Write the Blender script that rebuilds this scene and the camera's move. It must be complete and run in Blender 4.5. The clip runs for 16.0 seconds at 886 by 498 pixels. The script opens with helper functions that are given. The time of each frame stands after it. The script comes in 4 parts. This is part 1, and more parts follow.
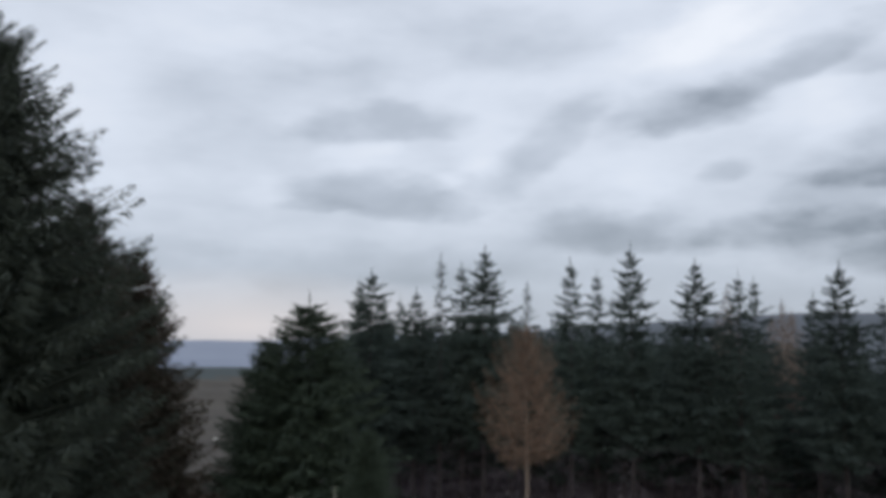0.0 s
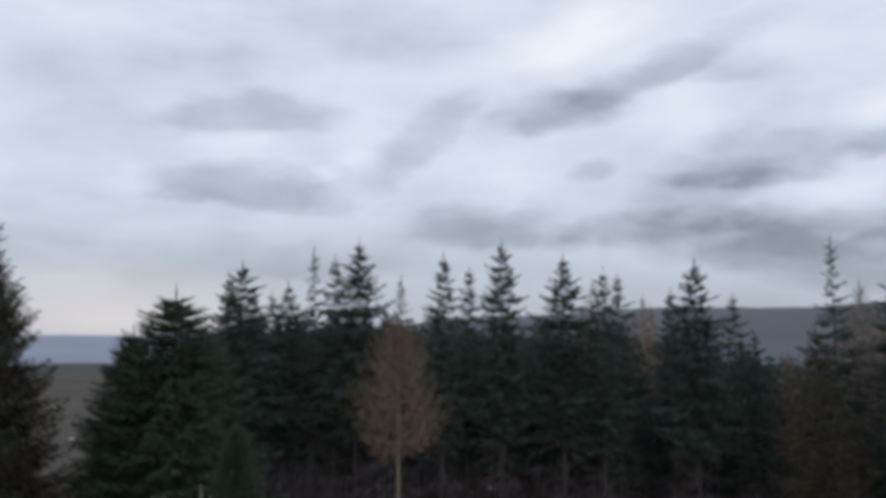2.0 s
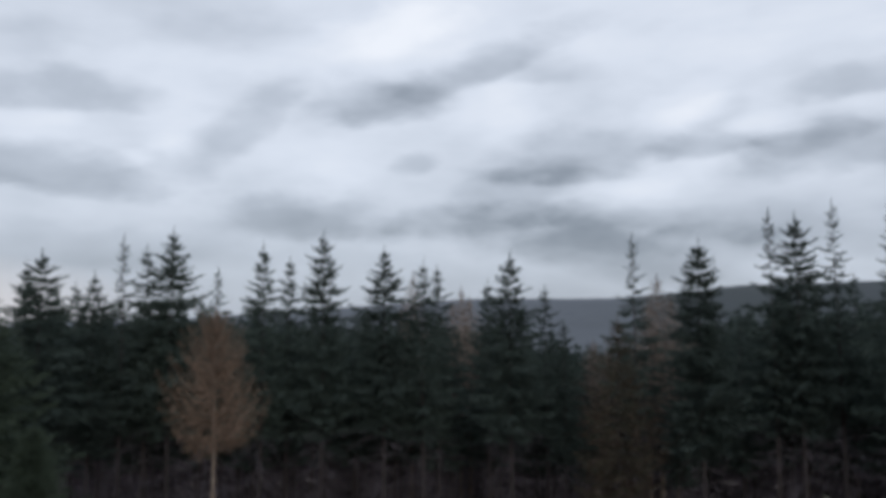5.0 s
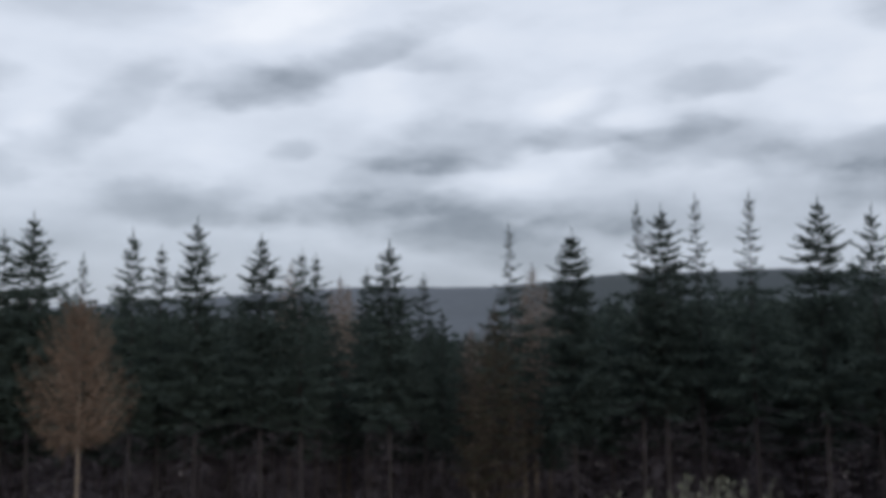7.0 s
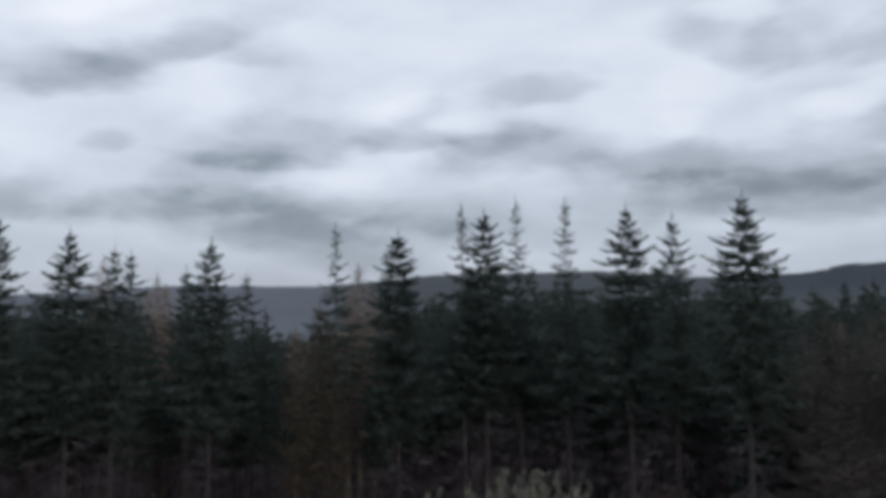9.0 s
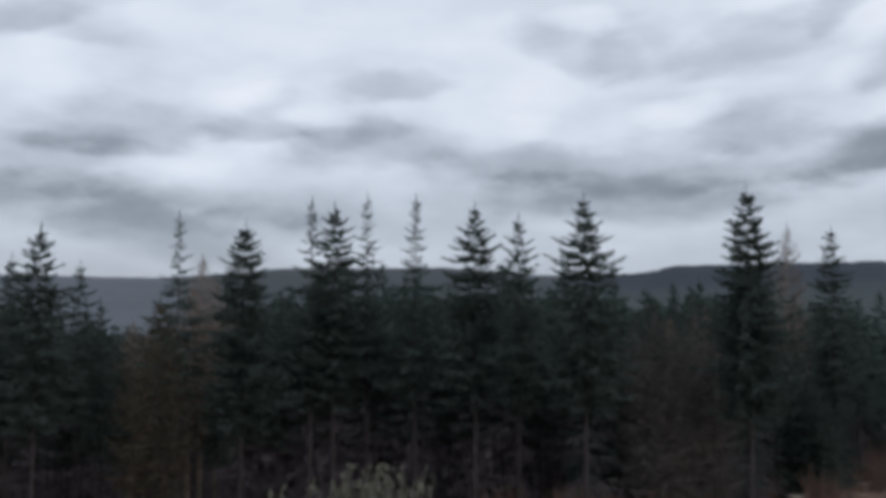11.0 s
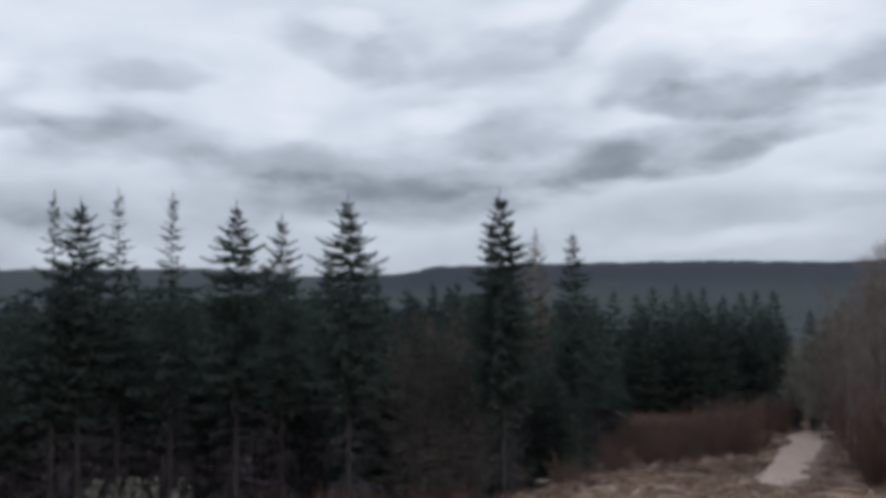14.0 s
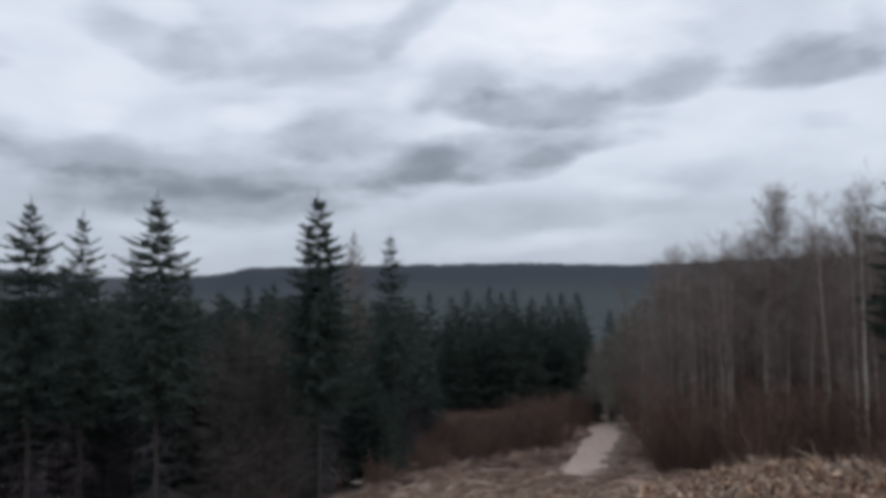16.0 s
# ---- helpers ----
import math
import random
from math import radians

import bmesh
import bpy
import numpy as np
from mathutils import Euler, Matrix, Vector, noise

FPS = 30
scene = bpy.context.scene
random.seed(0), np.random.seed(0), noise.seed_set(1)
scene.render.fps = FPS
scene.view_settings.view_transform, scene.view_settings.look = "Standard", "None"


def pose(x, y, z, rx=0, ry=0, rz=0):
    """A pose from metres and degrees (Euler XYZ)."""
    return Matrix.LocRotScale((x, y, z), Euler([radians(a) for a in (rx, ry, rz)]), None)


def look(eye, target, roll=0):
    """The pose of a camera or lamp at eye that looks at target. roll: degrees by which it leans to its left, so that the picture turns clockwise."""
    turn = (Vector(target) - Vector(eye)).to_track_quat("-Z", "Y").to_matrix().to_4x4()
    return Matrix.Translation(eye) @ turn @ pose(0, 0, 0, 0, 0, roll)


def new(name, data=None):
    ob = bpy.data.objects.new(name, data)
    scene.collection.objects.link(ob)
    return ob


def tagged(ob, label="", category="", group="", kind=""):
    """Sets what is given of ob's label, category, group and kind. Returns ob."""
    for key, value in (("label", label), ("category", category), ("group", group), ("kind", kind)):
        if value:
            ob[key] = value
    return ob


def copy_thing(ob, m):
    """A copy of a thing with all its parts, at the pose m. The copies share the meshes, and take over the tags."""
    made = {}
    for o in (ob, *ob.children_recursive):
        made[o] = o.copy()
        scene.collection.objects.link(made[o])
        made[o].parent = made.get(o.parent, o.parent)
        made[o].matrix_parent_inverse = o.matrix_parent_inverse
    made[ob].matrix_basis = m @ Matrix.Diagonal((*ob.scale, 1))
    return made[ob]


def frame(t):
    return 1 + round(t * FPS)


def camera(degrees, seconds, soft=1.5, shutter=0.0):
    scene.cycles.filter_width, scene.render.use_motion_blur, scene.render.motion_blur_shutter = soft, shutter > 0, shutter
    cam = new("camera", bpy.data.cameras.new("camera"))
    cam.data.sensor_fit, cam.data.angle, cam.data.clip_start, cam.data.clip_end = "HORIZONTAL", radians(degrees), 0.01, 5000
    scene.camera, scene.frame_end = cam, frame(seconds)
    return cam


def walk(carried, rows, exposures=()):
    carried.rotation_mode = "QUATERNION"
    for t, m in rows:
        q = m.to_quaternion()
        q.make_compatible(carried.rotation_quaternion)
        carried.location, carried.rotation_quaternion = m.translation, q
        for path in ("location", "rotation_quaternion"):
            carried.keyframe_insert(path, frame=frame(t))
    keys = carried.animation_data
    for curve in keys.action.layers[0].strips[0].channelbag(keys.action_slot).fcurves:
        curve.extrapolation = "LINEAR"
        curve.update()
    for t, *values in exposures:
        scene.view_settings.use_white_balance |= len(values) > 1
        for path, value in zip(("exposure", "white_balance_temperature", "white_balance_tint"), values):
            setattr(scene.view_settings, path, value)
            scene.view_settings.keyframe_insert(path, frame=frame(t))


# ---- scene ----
# ---------------------------------------------------------------- camera
EYE = 1.6
cam = camera(55.6, 16.0, soft=5.0, shutter=0.5)
ROWS = [
    (0.0, 4.0, 6.4, -0.51), (0.5, 1.83, 6.31, -0.58), (1.0, -0.55, 6.28, -0.52), (1.5, -2.53, 6.19, -0.47),
    (2.0, -4.58, 6.05, -0.31), (2.5, -6.43, 5.91, -0.3), (3.0, -8.68, 5.77, -0.15), (3.5, -10.5, 5.69, -0.16),
    (4.0, -12.66, 5.59, -0.01), (6.5, -22.58, 5.0, 0.33), (7.0, -24.87, 4.65, 0.47), (7.5, -27.33, 4.53, 0.66),
    (8.0, -30.53, 4.54, 0.7), (8.5, -33.48, 4.58, 0.63), (9.0, -36.68, 4.54, 0.49), (11.5, -49.1, 4.09, -0.18),
    (12.0, -51.34, 4.04, -0.06), (12.5, -53.91, 4.09, 0.22), (13.0, -56.94, 4.17, 0.41), (13.5, -59.71, 4.19, 0.5),
    (14.0, -62.89, 4.15, 0.65), (14.5, -65.73, 4.1, 0.73), (15.0, -68.95, 4.05, 0.81), (15.5, -71.88, 4.02, 0.86),
    (16.0, -75.25, 4.08, 1.0)]
walk(cam, [(t, pose(0, 0, EYE, 90 + pitch, roll, yaw)) for t, yaw, pitch, roll in ROWS])

# ---------------------------------------------------------------- world and sun
SUN_AZ, SUN_EL = -180.0, 17.0


def link(tree, a, b):
    tree.links.new(a, b)


def node(tree, kind, **values):
    n = tree.nodes.new(kind)
    for key, value in values.items():
        if key in ("operation", "blend_type", "gradient_type", "data_type", "noise_dimensions", "sky_type", "sun_disc",
                   "sun_elevation", "sun_rotation", "vector_type", "use_clamp"):
            setattr(n, key, value)
        else:
            n.inputs[key].default_value = value
    return n


def math_node(tree, op, a, b=None, clamp=False, c=None):
    n = node(tree, "ShaderNodeMath", operation=op, use_clamp=clamp)
    for i, v in enumerate((a, b, c)):
        if v is None:
            continue
        if isinstance(v, (int, float)):
            n.inputs[i].default_value = v
        else:
            link(tree, v, n.inputs[i])
    return n.outputs[0]


def ramp(tree, fac, stops):
    n = tree.nodes.new("ShaderNodeValToRGB")
    els = n.color_ramp.elements
    while len(els) < len(stops):
        els.new(0.5)
    for e, (p, c) in zip(els, stops):
        e.position, e.color = p, (*c, 1)
    link(tree, fac, n.inputs[0])
    return n.outputs[0]


def mix(tree, fac, a, b, how="MIX"):
    n = node(tree, "ShaderNodeMix", data_type="RGBA", blend_type=how)
    for socket, v in ((n.inputs["Factor"], fac), (n.inputs[6], a), (n.inputs[7], b)):
        if isinstance(v, (int, float)):
            socket.default_value = v
        elif isinstance(v, tuple):
            socket.default_value = (*v, 1)
        else:
            link(tree, v, socket)
    return n.outputs[2]


def build_world():
    world = bpy.data.worlds.new("overcast_sky")
    world.use_nodes = True
    tree = world.node_tree
    tree.nodes.clear()
    coords = tree.nodes.new("ShaderNodeTexCoord").outputs["Generated"]
    xyz = tree.nodes.new("ShaderNodeSeparateXYZ")
    link(tree, coords, xyz.inputs[0])
    x, y, z = xyz.outputs
    az = math_node(tree, "MULTIPLY", math_node(tree, "ARCTAN2", math_node(tree, "MULTIPLY", x, -1.0), y), 57.2958)
    el = math_node(tree, "MULTIPLY", math_node(tree, "ARCSINE", z), 57.2958)
    flat = tree.nodes.new("ShaderNodeCombineXYZ")
    link(tree, az, flat.inputs[0])
    link(tree, el, flat.inputs[1])

    def noise_at(scale, sx, sy, detail, rough=0.5, seed=0.0):
        m = node(tree, "ShaderNodeMapping", Scale=(sx, sy, 1), Location=(seed, seed * 0.7, seed))
        link(tree, flat.outputs[0], m.inputs["Vector"])
        n = node(tree, "ShaderNodeTexNoise", Scale=scale, Detail=detail, Roughness=rough)
        link(tree, m.outputs[0], n.inputs["Vector"])
        return n

    # wavy edges: the cloud field is read at places shifted by noise
    at = flat.outputs[0]
    for scale, sy, detail, seed, reach in ((0.11, 1.5, 2, 3.1, (3.4, 2.0, 0)), (0.42, 1.7, 3, 8.4, (1.1, 0.75, 0))):
        warp = noise_at(scale, 0.85, sy, detail, 0.5, seed)
        shift = node(tree, "ShaderNodeVectorMath", operation="SUBTRACT")
        shift.inputs[1].default_value = (0.5, 0.5, 0.5)
        link(tree, warp.outputs["Color"], shift.inputs[0])
        grow = node(tree, "ShaderNodeVectorMath", operation="MULTIPLY_ADD")
        grow.inputs[1].default_value = reach
        link(tree, shift.outputs[0], grow.inputs[0])
        link(tree, at, grow.inputs[2])
        at = grow.outputs[0]

    total = None

    torn = noise_at(0.24, 0.7, 1.7, 5, 0.56, 21.0)
    ragged = math_node(tree, "MULTIPLY", math_node(tree, "SUBTRACT", torn.outputs["Fac"], 0.5), 1.7)
    at_xy = tree.nodes.new("ShaderNodeSeparateXYZ")
    link(tree, at, at_xy.inputs[0])

    def cloud(a, e, w, h, turn, amount):
        """A bank of cloud: dark ones are soft above and end more sharply at their flat base."""
        nonlocal total
        w, h, skew = 1.22 * w, 1.3 * h, math.tan(radians(-turn))
        rise = 0.2 if amount > 0 else 0.0
        u = math_node(tree, "MULTIPLY_ADD", at_xy.outputs[0], 1 / w, c=-a / w)
        v = math_node(tree, "MULTIPLY_ADD", at_xy.outputs[1], 1 / h, c=(-e - a * skew) / h + rise)
        v = math_node(tree, "MULTIPLY_ADD", at_xy.outputs[0], skew / h, c=v)
        v = math_node(tree, "MAXIMUM", v, math_node(tree, "MULTIPLY", v, -1.7 if amount > 0 else -1.1))
        far = math_node(tree, "ADD", math_node(tree, "MULTIPLY_ADD", v, v, c=math_node(tree, "MULTIPLY", u, u)), ragged)
        edge = node(tree, "ShaderNodeMapRange")
        edge.interpolation_type = "SMOOTHSTEP"
        edge.inputs["From Min"].default_value, edge.inputs["From Max"].default_value = -0.05 if amount > 0 else -0.5, 1.05
        edge.inputs["To Min"].default_value, edge.inputs["To Max"].default_value = 1.0, 0.0
        link(tree, far, edge.inputs["Value"])
        n = edge.outputs[0]
        total = math_node(tree, "MULTIPLY_ADD", n, amount, c=0.0 if total is None else total)

    cloud(7.8, 15.1, 5.9, 1.9, -4, 0.24)
    cloud(8.7, 10.1, 5.8, 2.0, 6, 0.30)
    cloud(12.7, 9.1, 2.7, 0.5, 0, 0.14)
    cloud(-3.3, 13.9, 4.4, 2.8, -35, 0.20)
    cloud(-12.4, 15.7, 5.4, 2.1, -8, 0.28)
    cloud(-18.0, 17.5, 8.9, 1.7, -18, 0.24)
    cloud(-7.1, 7.9, 7.0, 2.1, 3, 0.30)
    cloud(-14.7, 11.6, 1.9, 1.0, -8, 0.24)
    cloud(-22.0, 10.0, 4.8, 2.1, -14, 0.24)
    cloud(-18.0, 7.4, 8.7, 1.4, -4, 0.16)
    cloud(17.2, 16.9, 9.7, 3.3, 0, 0.07)
    cloud(5.1, 20.0, 11.8, 2.6, 0, 0.08)
    cloud(11.1, 5.2, 15.6, 1.9, 0, 0.12)
    cloud(15.1, 10.2, 3.4, 1.3, -5, -0.12)
    cloud(10.3, 12.9, 2.9, 0.6, -3, -0.13)
    cloud(0.8, 12.1, 1.8, 0.8, 0, -0.16)
    cloud(1.5, 14.7, 2.4, 3.0, 0, -0.10)
    cloud(3.9, 11.0, 1.9, 0.6, -12, -0.16)
    cloud(-10.0, 11.6, 3.3, 1.5, 0, -0.08)
    cloud(-12.0, 19.8, 7.4, 1.9, -15, -0.18)
    cloud(26.0, 14.3, 4.4, 5.9, 0, -0.10)
    cloud(-19.9, 15.7, 3.0, 1.1, -15, -0.08)
    cloud(-25.6, 11.9, 6.7, 2.2, -5, 0.27)
    cloud(-24.4, 10.4, 5.6, 0.7, 0, 0.12)
    cloud(-34.2, 12.0, 4.1, 1.1, -4, 0.25)
    cloud(-35.6, 13.9, 2.0, 1.2, -10, 0.10)
    cloud(-40.2, 11.8, 3.7, 1.6, -14, 0.20)
    cloud(-25.9, 7.5, 8.1, 1.1, 3, 0.16)
    cloud(-28.0, 5.2, 8.6, 2.0, 8, 0.20)
    cloud(-35.7, 7.0, 5.3, 1.5, 0, 0.14)
    cloud(-14.5, 20.5, 5.9, 2.2, -12, -0.18)
    cloud(-21.5, 13.5, 2.3, 1.9, -10, -0.10)
    cloud(-32.9, 14.5, 3.8, 1.5, -20, -0.12)
    cloud(-37.4, 13.3, 2.2, 0.6, -5, -0.15)
    cloud(-31.7, 9.2, 3.8, 0.8, 0, -0.06)
    cloud(-41.5, 11.2, 7.0, 2.0, -6, 0.26)
    cloud(-43.2, 15.1, 3.9, 1.2, -3, 0.22)
    cloud(-51.8, 10.4, 6.4, 1.9, 3, 0.10)
    cloud(-51.7, 7.6, 7.4, 1.9, 0, 0.18)
    cloud(-25.3, 7.1, 11.5, 2.1, 3, 0.16)
    cloud(-36.0, 17.7, 9.9, 2.0, -3, -0.10)
    cloud(-34.0, 14.2, 2.7, 0.8, -10, -0.12)
    cloud(-30.0, 9.4, 2.7, 1.0, 3, -0.12)
    cloud(-49.0, 13.1, 3.7, 1.8, -10, -0.10)
    cloud(-21.9, 14.9, 4.7, 1.3, -6, -0.08)
    cloud(-24.3, 6.1, 8.3, 1.8, 0, 0.14)
    cloud(-59.3, 8.1, 9.7, 2.0, 2, 0.18)
    cloud(-55.9, 9.8, 12.1, 1.7, 3, 0.05)
    cloud(-48.1, 17.7, 4.3, 2.5, 0, -0.10)
    cloud(-52.4, 14.2, 3.5, 2.6, 0, -0.12)
    cloud(-40.5, 5.6, 7.6, 1.5, 0, 0.10)
    cloud(-22.6, 17.5, 5.7, 1.3, 0, 0.14)
    cloud(-55.4, 17.7, 4.8, 2.0, 12, 0.22)
    cloud(-60.4, 17.8, 3.5, 2.4, 0, 0.15)
    cloud(-68.0, 17.4, 5.4, 2.1, -6, 0.24)
    cloud(-74.3, 19.8, 3.0, 2.1, -35, 0.20)
    cloud(-82.3, 13.6, 7.3, 1.7, 4, 0.46)
    cloud(-76.9, 15.1, 3.7, 2.2, -10, 0.24)
    cloud(-91.0, 14.8, 4.1, 1.7, -6, 0.33)
    cloud(-78.4, 10.2, 9.2, 2.0, -9, 0.41)
    cloud(-84.6, 10.6, 5.6, 0.8, -7, 0.20)
    cloud(-75.2, 8.7, 5.8, 0.8, -3, 0.20)
    cloud(-68.3, 11.6, 4.2, 2.1, 0, 0.30)
    cloud(-58.3, 9.7, 11.6, 2.2, 2, 0.22)
    cloud(-59.7, 7.6, 9.6, 1.9, 3, 0.22)
    cloud(-70.6, 9.5, 8.8, 1.8, -2, 0.16)
    cloud(-99.4, 14.9, 4.7, 1.9, -2, 0.42)
    cloud(-103.4, 16.4, 1.5, 2.2, 0, 0.20)
    cloud(-100.3, 11.3, 1.6, 0.8, 10, 0.12)
    cloud(-82.1, 6.1, 9.9, 1.4, -3, 0.10)
    cloud(-95.7, 8.6, 8.8, 1.5, -3, 0.08)
    cloud(-63.4, 13.0, 3.0, 1.1, -4, -0.26)
    cloud(-52.7, 12.5, 2.5, 1.1, 0, -0.16)
    cloud(-56.1, 19.3, 3.1, 0.8, 4, -0.18)
    cloud(-70.0, 20.0, 4.3, 1.1, -6, -0.24)
    cloud(-73.6, 14.6, 2.3, 1.1, -10, -0.18)
    cloud(-76.7, 12.2, 2.8, 1.1, 0, -0.14)
    cloud(-84.0, 18.5, 9.9, 2.7, -3, -0.42)
    cloud(-89.3, 7.5, 2.8, 0.6, 0, -0.13)
    cloud(-95.5, 11.6, 6.8, 1.7, 0, -0.10)
    cloud(-82.5, 4.3, 7.2, 0.6, -2, -0.13)
    cloud(-66.8, 14.4, 4.2, 1.0, 0, -0.12)
    cloud(-102.7, 17.7, 2.8, 1.0, 0, -0.10)
    # streaks of lighter and darker cloud between them, and large slow changes
    puff = noise_at(0.2, 0.9, 1.7, 4, 0.5, 12.3)
    total = math_node(tree, "MULTIPLY", total, math_node(tree, "ADD", math_node(tree, "MULTIPLY", puff.outputs["Fac"], 0.9), 0.55))
    streak = noise_at(0.085, 0.8, 2.8, 4, 0.5, 1.7)
    broad = noise_at(0.03, 0.8, 1.6, 3, 0.5, 7.9)
    s = math_node(tree, "MULTIPLY", math_node(tree, "SUBTRACT", streak.outputs["Fac"], 0.5), 0.56)
    b = math_node(tree, "MULTIPLY", math_node(tree, "SUBTRACT", broad.outputs["Fac"], 0.5), 0.2)
    dark = math_node(tree, "ADD", math_node(tree, "ADD", s, b), math_node(tree, "ADD", math_node(tree, "MULTIPLY", total, 1.05), 0.325))
    low = math_node(tree, "MULTIPLY", math_node(tree, "SUBTRACT", 11.0, el), 0.036, True)
    dark = math_node(tree, "ADD", dark, low)
    dark = math_node(tree, "ADD", dark, math_node(tree, "MULTIPLY", math_node(tree, "SUBTRACT", puff.outputs["Fac"], 0.5), 0.22))
    shade = ramp(tree, math_node(tree, "MULTIPLY", dark, 0.8), SHADES)
    glow = node(tree, "ShaderNodeMapping", Location=(17, 1.0, 0), Scale=(16, 4, 1), vector_type="TEXTURE")
    link(tree, flat.outputs[0], glow.inputs["Vector"])
    warm = node(tree, "ShaderNodeTexGradient", gradient_type="SPHERICAL")
    link(tree, glow.outputs[0], warm.inputs[0])
    shade = mix(tree, math_node(tree, "MULTIPLY", warm.outputs["Fac"], 0.8), shade, (0.78, 0.73, 0.74))
    # bare sky shows through the thinnest cloud only
    sky = node(tree, "ShaderNodeTexSky", sky_type="NISHITA", sun_disc=False, sun_elevation=radians(SUN_EL),
               sun_rotation=radians(-SUN_AZ))
    blue = mix(tree, 1.0, sky.outputs[0], (0.10, 0.10, 0.10), "MULTIPLY")
    cover = mix(tree, 0.95, blue, shade)
    back = node(tree, "ShaderNodeBackground", Strength=1.0)
    link(tree, cover, back.inputs[0])
    out = tree.nodes.new("ShaderNodeOutputWorld")
    link(tree, back.outputs[0], out.inputs[0])
    scene.world = world


SHADES = [(0.0, (0.88, 0.92, 1.0)), (0.24, (0.71, 0.77, 0.88)), (0.44, (0.52, 0.575, 0.67)), (0.8, (0.28, 0.32, 0.385)), (1.0, (0.21, 0.245, 0.30))]
build_world()
sun = new("sun", bpy.data.lights.new("sun", "SUN"))
sun.data.energy, sun.data.angle, sun.data.color = 0.8, radians(30), (1.0, 0.95, 0.88)
sun.matrix_world = look((0, 0, 0), (math.sin(radians(SUN_AZ)) * math.cos(radians(SUN_EL)),
                                    -math.cos(radians(SUN_AZ)) * math.cos(radians(SUN_EL)), -math.sin(radians(SUN_EL))))

# ---------------------------------------------------------------- materials


def surface(name, colours, scale=1.0, rough=0.85, island=0.0, bump=0.0, stretch=(1, 1, 1), detail=6, per_thing=0.0, span=0.0, climb=None, thin=0.0):
    """Two scales of noise run through a colour ramp; island varies it piece by piece, per_thing object by object; climb: from low to high land."""
    m = bpy.data.materials.new(name)
    m.use_nodes = True
    tree = m.node_tree
    bsdf = tree.nodes["Principled BSDF"]
    bsdf.inputs["Roughness"].default_value = rough
    bsdf.inputs["Specular IOR Level"].default_value = 0.25
    coords = tree.nodes.new("ShaderNodeTexCoord").outputs["Object"]
    place = node(tree, "ShaderNodeMapping", Scale=stretch)
    link(tree, coords, place.inputs["Vector"])
    small = node(tree, "ShaderNodeTexNoise", Scale=scale, Detail=detail, Roughness=0.62)
    large = node(tree, "ShaderNodeTexNoise", Scale=scale * 0.13, Detail=3)
    for n in (small, large):
        link(tree, place.outputs[0], n.inputs["Vector"])
    f = math_node(tree, "ADD", math_node(tree, "MULTIPLY", small.outputs["Fac"], 0.6),
                  math_node(tree, "MULTIPLY", large.outputs["Fac"], 0.4))
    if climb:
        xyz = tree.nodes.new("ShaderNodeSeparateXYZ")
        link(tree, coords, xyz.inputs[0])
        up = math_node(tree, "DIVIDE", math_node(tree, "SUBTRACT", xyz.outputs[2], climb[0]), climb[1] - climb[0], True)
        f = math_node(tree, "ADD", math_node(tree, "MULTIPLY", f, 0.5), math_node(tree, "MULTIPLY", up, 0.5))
    if island:
        geo = tree.nodes.new("ShaderNodeNewGeometry").outputs["Random Per Island"]
        f = math_node(tree, "ADD", math_node(tree, "MULTIPLY", f, 1 - island), math_node(tree, "MULTIPLY", geo, island))
    if per_thing:
        r = tree.nodes.new("ShaderNodeObjectInfo").outputs["Random"]
        f = math_node(tree, "ADD", f, math_node(tree, "MULTIPLY", math_node(tree, "SUBTRACT", r, 0.5), per_thing))
    lo, hi = (0.12, 0.88) if island else (0.3, 0.7)
    if span:
        lo, hi = 0.5 - span / 2, 0.5 + span / 2
    stops = [(lo + (hi - lo) * i / (len(colours) - 1), c) for i, c in enumerate(colours)]
    colour = ramp(tree, f, stops)
    link(tree, colour, bsdf.inputs["Base Color"])
    if thin:
        # light passes through needles and thin shoots
        through_light = tree.nodes.new("ShaderNodeBsdfTranslucent")
        link(tree, colour, through_light.inputs["Color"])
        both = node(tree, "ShaderNodeMixShader", Fac=thin)
        link(tree, bsdf.outputs[0], both.inputs[1])
        link(tree, through_light.outputs[0], both.inputs[2])
        link(tree, both.outputs[0], tree.nodes["Material Output"].inputs["Surface"])
    if bump:
        grain = node(tree, "ShaderNodeTexNoise", Scale=scale * 4, Detail=6, Roughness=0.7)
        link(tree, place.outputs[0], grain.inputs["Vector"])
        b = node(tree, "ShaderNodeBump", Strength=bump, Distance=0.03)
        link(tree, grain.outputs["Fac"], b.inputs["Height"])
        link(tree, b.outputs[0], bsdf.inputs["Normal"])
    return m


NEEDLES = surface("spruce_needles", [(0.049, 0.064, 0.058), (0.057, 0.077, 0.069), (0.067, 0.091, 0.079), (0.089, 0.117, 0.097)], 0.9, 0.75, island=0.36, per_thing=0.26, thin=0.4)
NEEDLES_LIGHT = surface("young_spruce_needles", [(0.034, 0.047, 0.037), (0.046, 0.065, 0.047), (0.060, 0.083, 0.057), (0.085, 0.110, 0.072)], 0.9, 0.75, island=0.5, thin=0.3)
NEEDLES_BROWN = surface("browned_needles", [(0.042, 0.038, 0.028), (0.076, 0.055, 0.040), (0.048, 0.051, 0.035), (0.116, 0.080, 0.057)], 0.7, 0.8, island=0.5, thin=0.3)
LARCH_TWIG = surface("larch_twigs", [(0.094, 0.065, 0.047), (0.166, 0.116, 0.085), (0.256, 0.183, 0.138)], 1.2, 0.85, island=0.5)
